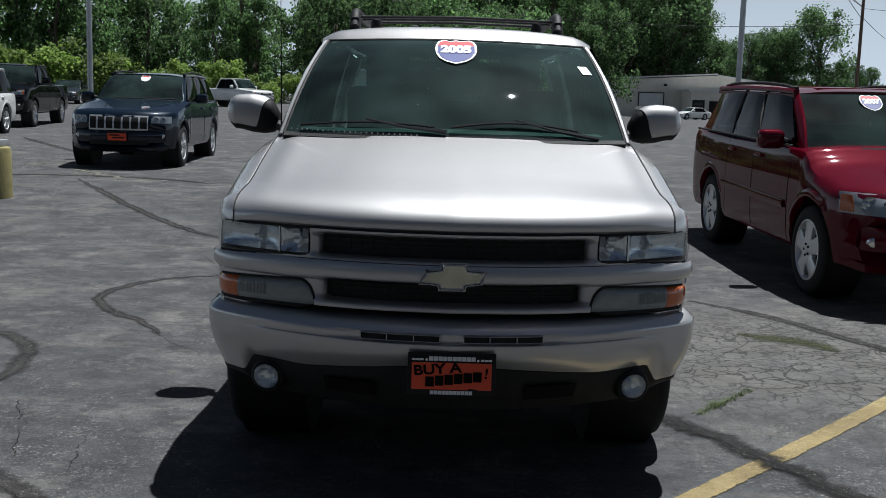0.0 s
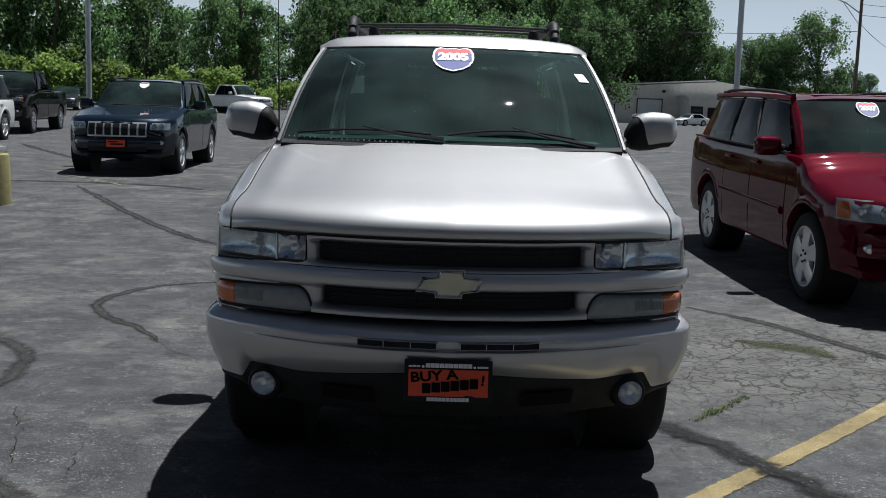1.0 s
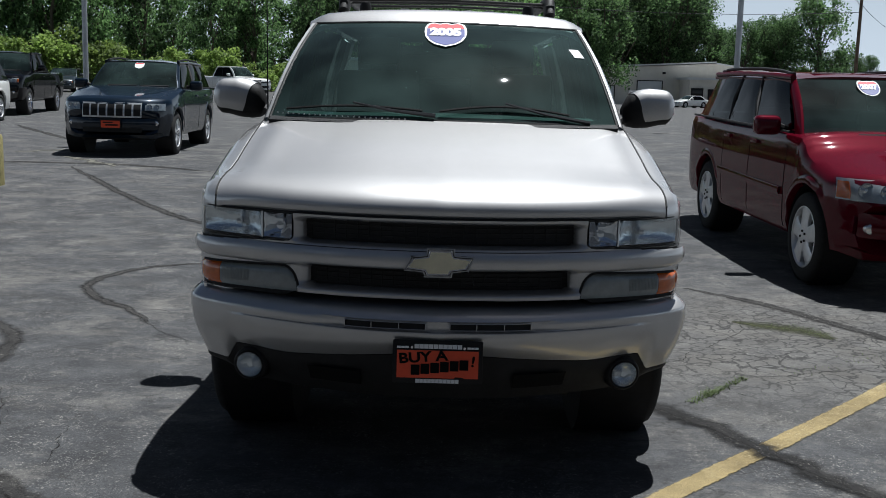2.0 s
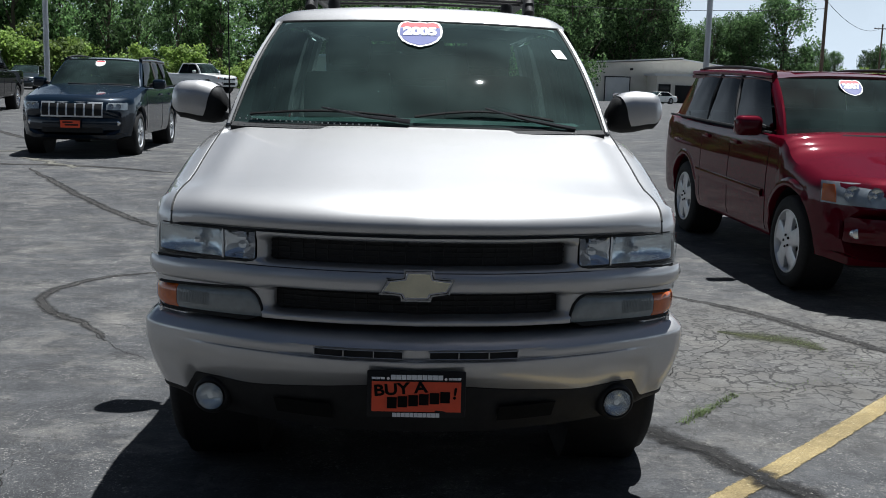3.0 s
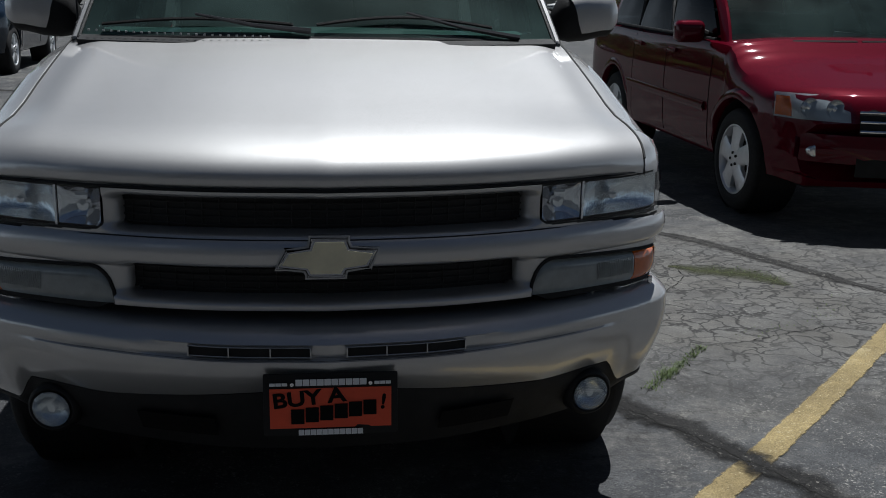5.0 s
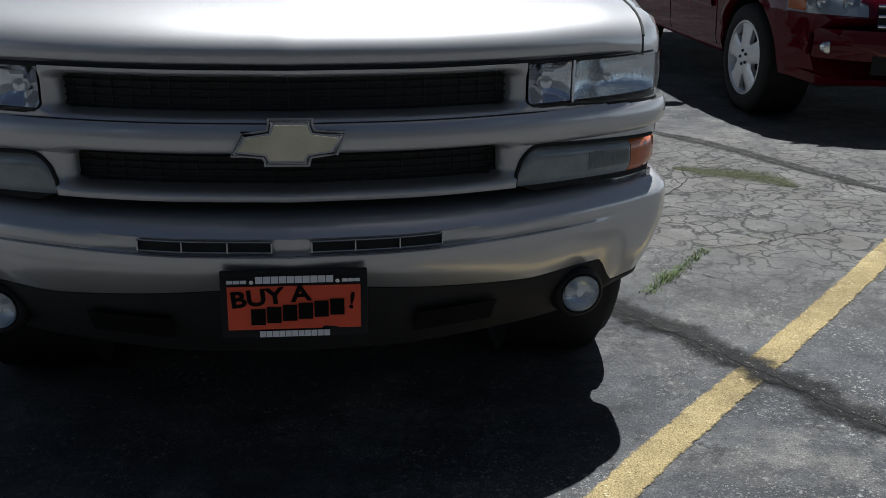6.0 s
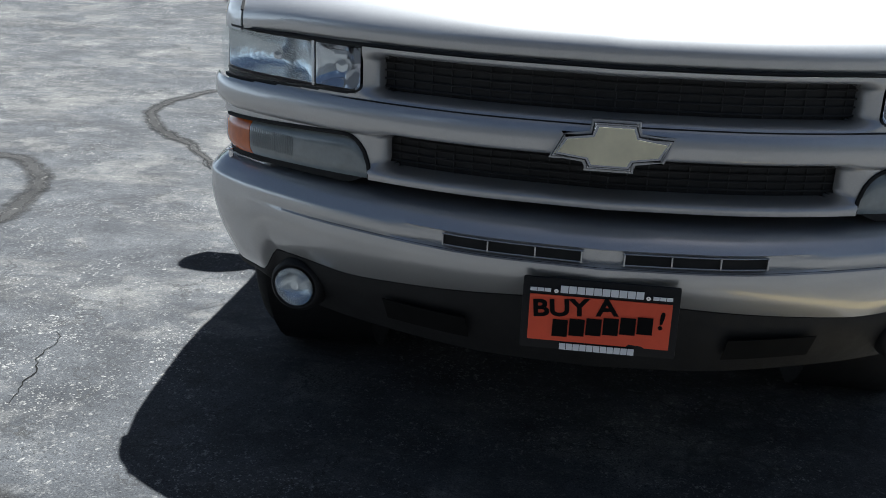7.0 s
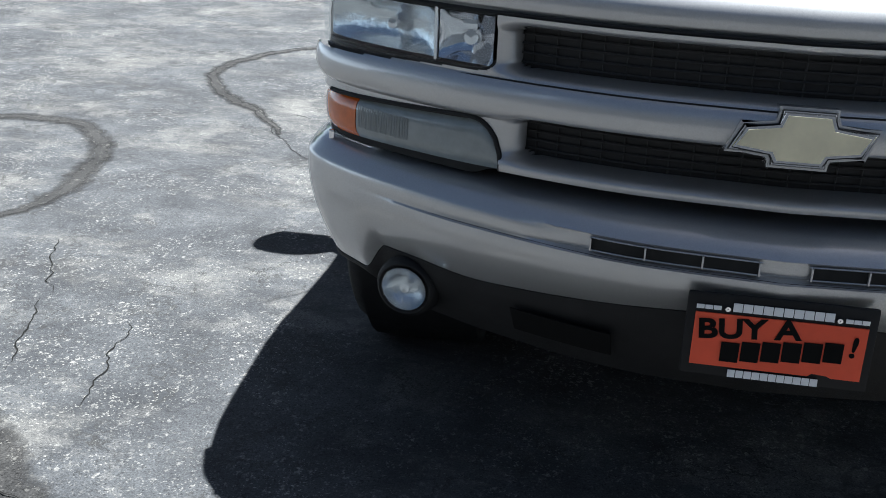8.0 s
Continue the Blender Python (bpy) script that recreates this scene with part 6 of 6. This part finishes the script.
def weeds(points, n, seed, spread=0.03, tall=0.045):
    """Blades of grass growing out of a crack."""
    r = random.Random(seed)
    c = curve_through(points, 10)
    verts, faces = [], []
    for _ in range(n):
        p = c[r.randrange(len(c))]
        x, y = p[0] + r.gauss(0, spread), p[1] + r.gauss(0, spread)
        z = ground_z(x, y)
        a, h, w = r.uniform(0, 6.28), tall * r.uniform(0.4, 1.3), r.uniform(0.0012, 0.003)
        lx, ly = math.cos(a), math.sin(a)
        i = len(verts)
        verts += [(x - ly * w, y + lx * w, z), (x + ly * w, y - lx * w, z), (x + lx * h * 0.5 + ly * w * 0.6, y + ly * h * 0.5 - lx * w * 0.6, z + h * 0.6), (x + lx * h * 0.5 - ly * w * 0.6, y + ly * h * 0.5 + lx * w * 0.6, z + h * 0.6), (x + lx * h, y + ly * h, z + h * 0.8)]
        faces += [(i, i + 1, i + 2, i + 3), (i + 3, i + 2, i + 4)]
    me = bpy.data.meshes.new("grass")
    me.from_pydata(verts, [], faces)
    me.materials.append(GRASS)
    tagged(new("grass", me), "green weeds growing out of a crack", "grass", kind="stuff")


weeds([(1.30, 5.10), (1.50, 5.34), (1.70, 5.58)], 420, 3, 0.016, 0.018)
weeds([(1.40, 5.22), (1.46, 5.30)], 90, 4, 0.018, 0.028)
weeds([(2.30, 6.95), (2.48, 6.80), (2.52, 6.60)], 260, 5, 0.05, 0.010)
marking("moss_patch", ribbon([(2.02, 7.02), (2.25, 6.90), (2.46, 6.74), (2.58, 6.58)], 0.30, 0.0038, 0.08, 0.05, 95), MOSS, "flat green moss in the broken asphalt", "moss", "stuff")
weeds([(1.90, 5.70), (2.40, 5.95), (2.70, 6.30)], 120, 6, 0.05, 0.009)


# ---- light poles, bollard, utility poles ----
def light_pole(x, y, height=9.0, r=0.10):
    z = ground_z(x, y)
    p = thing("light_pole", pose(x, y, z), "pale grey steel light pole", "light pole", "light poles")
    part("shaft", tube([(0, 0, 0.0), (0, 0, height)], [r, r * 0.75], 14), GALV, p)
    part("base_plate", box(0, 0, 0.02, 0.4, 0.4, 0.04, 0.008), GALV, p)
    part("arm", tube([(-0.9, 0, height - 0.1), (0.9, 0, height - 0.1)], 0.035, 8), GALV, p)
    for sg in (-1, 1):
        part("lamp_head", box(sg * 1.1, 0, height - 0.05, 0.6, 0.35, 0.16, 0.04), GALV, p)
    return p


light_pole(-12.6, 37.0)
light_pole(9.6, 35.0, 9.0, 0.105)

bol = thing("bollard", pose(-5.88, 13.3, ground_z(-5.9, 13.3)), "yellow painted concrete post base with a grey cap", "bollard")
part("post", lathe([(0, 0.001), (0, 0.255), (0.60, 0.250), (0.64, 0.24), (0.655, 0.21), (0.655, 0.001)], "z", 24), CONCRETEYELLOW, bol)
part("cap", box(0, 0, 0.70, 0.34, 0.34, 0.09, 0.015), GALV, bol)


def utility_pole(x, y, height, r=0.14, lamp=True):
    z = ground_z(x, y)
    p = thing("utility_pole", pose(x, y, z), "weathered wooden utility pole with cables", "utility pole", "utility poles")
    part("shaft", tube([(0, 0, 0), (0, 0, height)], [r, r * 0.7], 10), WOODPOLE, p)
    part("cross_arm", box(0, 0, height - 0.6, 2.2, 0.10, 0.12, 0.01), WOODPOLE, p)
    for q in (-1.0, -0.5, 0.5, 1.0):
        part("insulator", lathe([(0, 0.05), (0.06, 0.05), (0.1, 0.03), (0.16, 0.03), (0.16, 0.001)], "z", 8, (q, 0, height - 0.54)), GALV, p)
    if lamp:
        part("lamp_arm", tube([(0, 0, height - 4.3), (-1.2, 0, height - 3.5), (-2.6, 0, height - 3.0)], 0.05, 6), GALV, p)
        part("lamp_brace", tube([(0, 0, height - 5.2), (-1.4, 0, height - 3.45)], 0.03, 5), GALV, p)
        part("street_lamp", box(-2.9, 0, height - 3.0, 0.7, 0.26, 0.14, 0.05), GALV, p)
    return p


poles = [(31.3, 81.0, 13.5, True), (62.0, 140.0, 11.0, False), (-18.0, 92.0, 11.5, False)]
for x, y, h, lamp in poles:
    utility_pole(x, y, h, 0.15, lamp)


def cable(a, b, sag, r=0.018):
    pts = []
    for k in range(17):
        q = k / 16
        p = Vector(a).lerp(Vector(b), q)
        pts.append((p.x, p.y, p.z - sag * 4 * q * (1 - q)))
    ob = part("cable", tube(pts, r, 5), CABLE)
    return tagged(ob, "black overhead cable between the utility poles", "cable", "overhead cables")


top = 13.5 + ground_z(31.3, 81)
for dz, q in ((0.0, -1.0), (0.0, 0.5), (-2.2, 0.0), (-3.2, 0.0), (-4.0, 0.0)):
    cable((31.3 + q, 81, top - 0.4 + dz), (82.0 + q, 84.0, top + 0.2 + dz), 1.0)
cable((31.3, 81, top - 5.6), (-18.0, 92.0, 11.0 + ground_z(-18, 92)), 1.6, 0.022)
cable((31.3, 81, top - 5.0), (62.0, 140.0, 10.6 + ground_z(62, 140)), 1.2, 0.02)


# ---- unseen dark wall added behind the viewer to hold back low sky light ----
BLOCKERDARK = plain("dark_blocker_wall", (0.052, 0.056, 0.062), 0.8, vary=0.3, scale=3, bump=0.5, fine=30)
ws_back = part("wall_south", box(0, -5.7, 2.4, 70, 0.4, 5.2), BLOCKERDARK)
tagged(ws_back, "plain dark wall added out of view to block low sky light", "wall", kind="structure")


# ---- low industrial building ----
def far_building():
    b = thing("warehouse", pose(19.0, 140.0, ground_z(40, 140) - 0.05, 0, 0, 0), "long low cream metal-clad warehouse with pale roof", "building")
    Lx, D, E, R = 46.0, 30.0, 4.6, 5.7
    gable = [(0, 0), (Lx * 0.52, 0), (Lx * 0.52, E), (Lx * 0.36, R), (0, E + 0.05)]
    wall = part("wall", poly_prism(gable, 0.4, Matrix()), SIDING, b)
    part("side_wall", box(0.2, D / 2, E / 2, 0.4, D, E), SIDING, b)
    part("rear_wall", box(Lx * 0.26, D, E / 2, Lx * 0.52, 0.4, E), SIDING, b)
    for a, c in (((0, E + 0.05), (Lx * 0.36, R)), ((Lx * 0.36, R), (Lx * 0.56, E - 0.15))):
        rows = [[(x, y, z) for y in (-0.5, D + 0.4)] for x, z in (a, c)]
        part("roof", slab([[(x, y, z + 0.12) for x, y, z in r] for r in rows], 0.16), TRIMROOF, b)
    for x in np.arange(0.6, Lx * 0.52, 0.75):
        zt = E + (R - E) * (x / (Lx * 0.36)) if x < Lx * 0.36 else R - (R - E) * (x - Lx * 0.36) / (Lx * 0.16)
        part("wall_rib", box(x, -0.02, zt / 2 - 0.05, 0.08, 0.06, zt - 0.1), SIDING, wall, smooth=False)
    # office wing set forward
    part("wing_wall", box(Lx * 0.52, -3.0, 1.75, 24.0, 6.0, 3.5), SIDING, b)
    part("wing_roof", box(Lx * 0.52, -3.0, 3.6, 24.8, 6.8, 0.28), TRIMROOF, b)
    for x, w, h, y, z0, mt, nm in ((8.0, 3.2, 3.2, 0.0, 0.0, DOORGREY, "roller_door"), (2.0, 2.6, 2.4, 0.0, 0.0, DOORGREY, "roller_door"), (15.4, 2.0, 2.2, -6.0, 0.0, DARKHOLE, "entrance_door"),
                                   (12.9, 1.3, 1.1, -6.0, 1.2, TINTED, "window"), (19.5, 1.6, 1.1, -6.0, 1.2, TINTED, "window"), (23.5, 1.6, 1.1, -6.0, 1.2, TINTED, "window")):
        part(nm, box(x, y - 0.03, z0 + h / 2, w, 0.10, h, 0.01), mt, b)
        part("door_frame" if "door" in nm else "window_frame", join(box(x - w / 2 - 0.06, y - 0.05, z0 + h / 2, 0.12, 0.16, h + 0.12), box(x + w / 2 + 0.06, y - 0.05, z0 + h / 2, 0.12, 0.16, h + 0.12), box(x, y - 0.05, z0 + h + 0.06, w + 0.24, 0.16, 0.12)), BLACKPLASTIC, b)
    part("wall_lamp", box(9.8, -0.15, 4.3, 0.4, 0.3, 0.3, 0.05), BLACKPLASTIC, b)


far_building()

shed = thing("shed", pose(-9.5, 83.5, ground_z(-9, 83)), "low white shed behind the parked pickup", "building")
part("wall", box(5, 3, 1.3, 10, 6, 2.6), SIDING, shed)
part("roof", box(5, 3, 2.72, 10.6, 6.6, 0.24, 0.03), TRIMROOF, shed)
part("door", box(3, -0.04, 1.0, 1.0, 0.1, 2.0, 0.01), DOORGREY, shed)


# ---- trees ----
def leaf_cloud(rnd, centres, per, size):
    """Many small folded leaf clumps round the given centres (x, y, z, radius)."""
    verts, faces = [], []
    for cx, cy, cz, cr in centres:
        for _ in range(per):
            d = Vector((rnd.gauss(0, 1), rnd.gauss(0, 1), rnd.gauss(0, 0.8))).normalized() * cr * rnd.random() ** 0.4
            p = Vector((cx, cy, cz)) + d
            s = size * rnd.uniform(0.55, 1.3)
            e = Euler((rnd.uniform(-1.1, 1.1), rnd.uniform(-1.1, 1.1), rnd.uniform(0, 6.28))).to_matrix()
            i = len(verts)
            for q in ((-0.5, -0.35, 0.0), (0.05, -0.5, 0.12), (0.55, -0.05, -0.05), (0.15, 0.5, 0.1), (-0.45, 0.3, -0.08)):
                verts.append(p + e @ Vector(q) * s)
            faces += [(i, i + 1, i + 2, i + 3), (i, i + 3, i + 4)]
    return mesh_fast(verts, faces)


def mesh_fast(verts, faces):
    me = bpy.data.meshes.new("crown")
    me.from_pydata([tuple(v) for v in verts], [], faces)
    return me


def tree_kind(seed, height, spread, leaf, first=0.18, clumps=64, per=70, fine=0.075):
    rnd = random.Random(seed)
    t = thing("tree", pose(0, 0, -500), "leafy deciduous tree in full summer green", "tree", "tree line")
    bend = [(rnd.uniform(-0.25, 0.25) * k / 3, rnd.uniform(-0.25, 0.25) * k / 3, height * 0.9 * k / 6) for k in range(7)]
    trunk = tube(bend, [height * 0.020 * (1 - 0.8 * k / 6) + 0.02 for k in range(7)], 8)
    centres = []
    for k in range(clumps):
        q = rnd.random() ** 0.8
        z = height * (first + (1 - first) * q)
        wide = spread * (0.45 + 0.75 * math.sin(math.pi * min(1.0, (q * 0.85 + 0.15)))) * rnd.uniform(0.3, 1.0)
        a = rnd.uniform(0, 6.283)
        c = (math.cos(a) * wide, math.sin(a) * wide, z, spread * rnd.uniform(0.16, 0.36))
        centres.append(c)
        if k % 4 == 0:
            j = min(6, int(q * 6))
            trunk = join(trunk, tube([bend[max(0, j - 1)], ((bend[j][0] + c[0]) / 2, (bend[j][1] + c[1]) / 2, (bend[max(0, j - 1)][2] + c[2]) / 2 + 0.3), c[:3]], [height * 0.008, height * 0.005, 0.02], 5))
    part("trunk", trunk, BARK, t)
    me = leaf_cloud(rnd, centres, per, spread * fine)
    me.materials.append(leaf)
    cr = new("crown", me)
    cr.parent = t
    return t


def shrub_kind(seed, height, spread, leaf):
    rnd = random.Random(seed)
    t = thing("shrub", pose(0, 0, -500), "bright green overgrown shrub at the edge of the lot", "shrub", "hedge of shrubs")
    stems = [tube([(0, 0, 0), (rnd.uniform(-0.5, 0.5) * spread, rnd.uniform(-0.5, 0.5) * spread, height * 0.7)], [0.05, 0.015], 5) for _ in range(5)]
    part("stem", join(*stems), BARK, t)
    centres = [(rnd.uniform(-1, 1) * spread, rnd.uniform(-0.6, 0.6) * spread, height * rnd.uniform(0.12, 0.95) * rnd.uniform(0.6, 1), spread * rnd.uniform(0.2, 0.36)) for _ in range(24)]
    me = leaf_cloud(rnd, centres, 135, spread * 0.080)
    me.materials.append(leaf)
    cr = new("crown", me)
    cr.parent = t
    return t


kinds = [tree_kind(11 + k, 10.0, 3.0 + 0.25 * (k % 3), LEAF) for k in range(6)]
tall_kinds = [tree_kind(31 + k, 10.0, 2.7 + 0.3 * (k % 3), LEAFTALL, 0.12, 110, 90, 0.055) for k in range(5)]
shrubs = [shrub_kind(41 + k, 3.0, 1.9, LEAFBRIGHT) for k in range(4)]


def plant(source, x, y, k, turn, wide=1.0):
    m = pose(x, y, ground_z(x, y) - 0.1, 0, 0, turn) @ Matrix.Diagonal((k * wide, k * wide, k, 1))
    c = copy_thing(source, pose(0, 0, 0))
    c.matrix_world = m
    return c


rnd = random.Random(5)
# behind the lot, from the far left to the middle
for i in range(34):
    x = -66 + i * 2.4 + rnd.uniform(-1, 1)
    tall = 1.2 if x < -30 else 0.90
    plant(kinds[rnd.randrange(6)], x, 90 + rnd.uniform(-2, 6), tall * rnd.uniform(0.86, 1.12), rnd.uniform(0, 360), rnd.uniform(0.62, 0.9))
for i in range(28):
    x = -72 + i * 2.9 + rnd.uniform(-1, 1)
    plant(kinds[rnd.randrange(6)], x, 101 + rnd.uniform(-2, 6), rnd.uniform(0.85, 1.12), rnd.uniform(0, 360), rnd.uniform(0.7, 0.95))
# taller woods behind the warehouse, falling away to the right
for i in range(30):
    x = -18 + i * 3.2 + rnd.uniform(-1.2, 1.2)
    k = (2.2 if x < 44 else 1.45 if x < 62 else 0.9) * rnd.uniform(0.88, 1.12)
    plant(tall_kinds[rnd.randrange(5)], x, 178 + rnd.uniform(-4, 8), k, rnd.uniform(0, 360), 0.85)
for i in range(22):
    x = -20 + i * 4.6 + rnd.uniform(-1.5, 1.5)
    k = (2.3 if x < 46 else 1.4 if x < 64 else 0.75) * rnd.uniform(0.9, 1.1)
    plant(tall_kinds[rnd.randrange(5)], x, 194 + rnd.uniform(-4, 8), k, rnd.uniform(0, 360), 0.95)
plant(tall_kinds[2], 60.0, 172.0, 1.75, 40, 0.9)
plant(tall_kinds[4], 78.0, 176.0, 1.0, 200, 0.7)
# shrubs along the foot of the trees
for i in range(30):
    x = -62 + i * 2.1 + rnd.uniform(-0.8, 0.8)
    plant(shrubs[rnd.randrange(4)], x, 84.5 + rnd.uniform(-1.5, 1.5), rnd.uniform(0.75, 1.3), rnd.uniform(0, 360))
for i in range(6):
    plant(shrubs[i % 4], -40 + i * 2.4 + rnd.uniform(-0.8, 0.8), 82 + rnd.uniform(-1, 1), rnd.uniform(1.3, 1.7), rnd.uniform(0, 360))
for i in range(22):
    x = 18 + i * 4.0 + rnd.uniform(-1.2, 1.2)
    plant(shrubs[rnd.randrange(4)], x, 172 + rnd.uniform(-1.5, 1.5), rnd.uniform(1.2, 2.2), rnd.uniform(0, 360))
for t in kinds + tall_kinds + shrubs:
    for o in (*t.children_recursive, t):
        bpy.data.objects.remove(o)
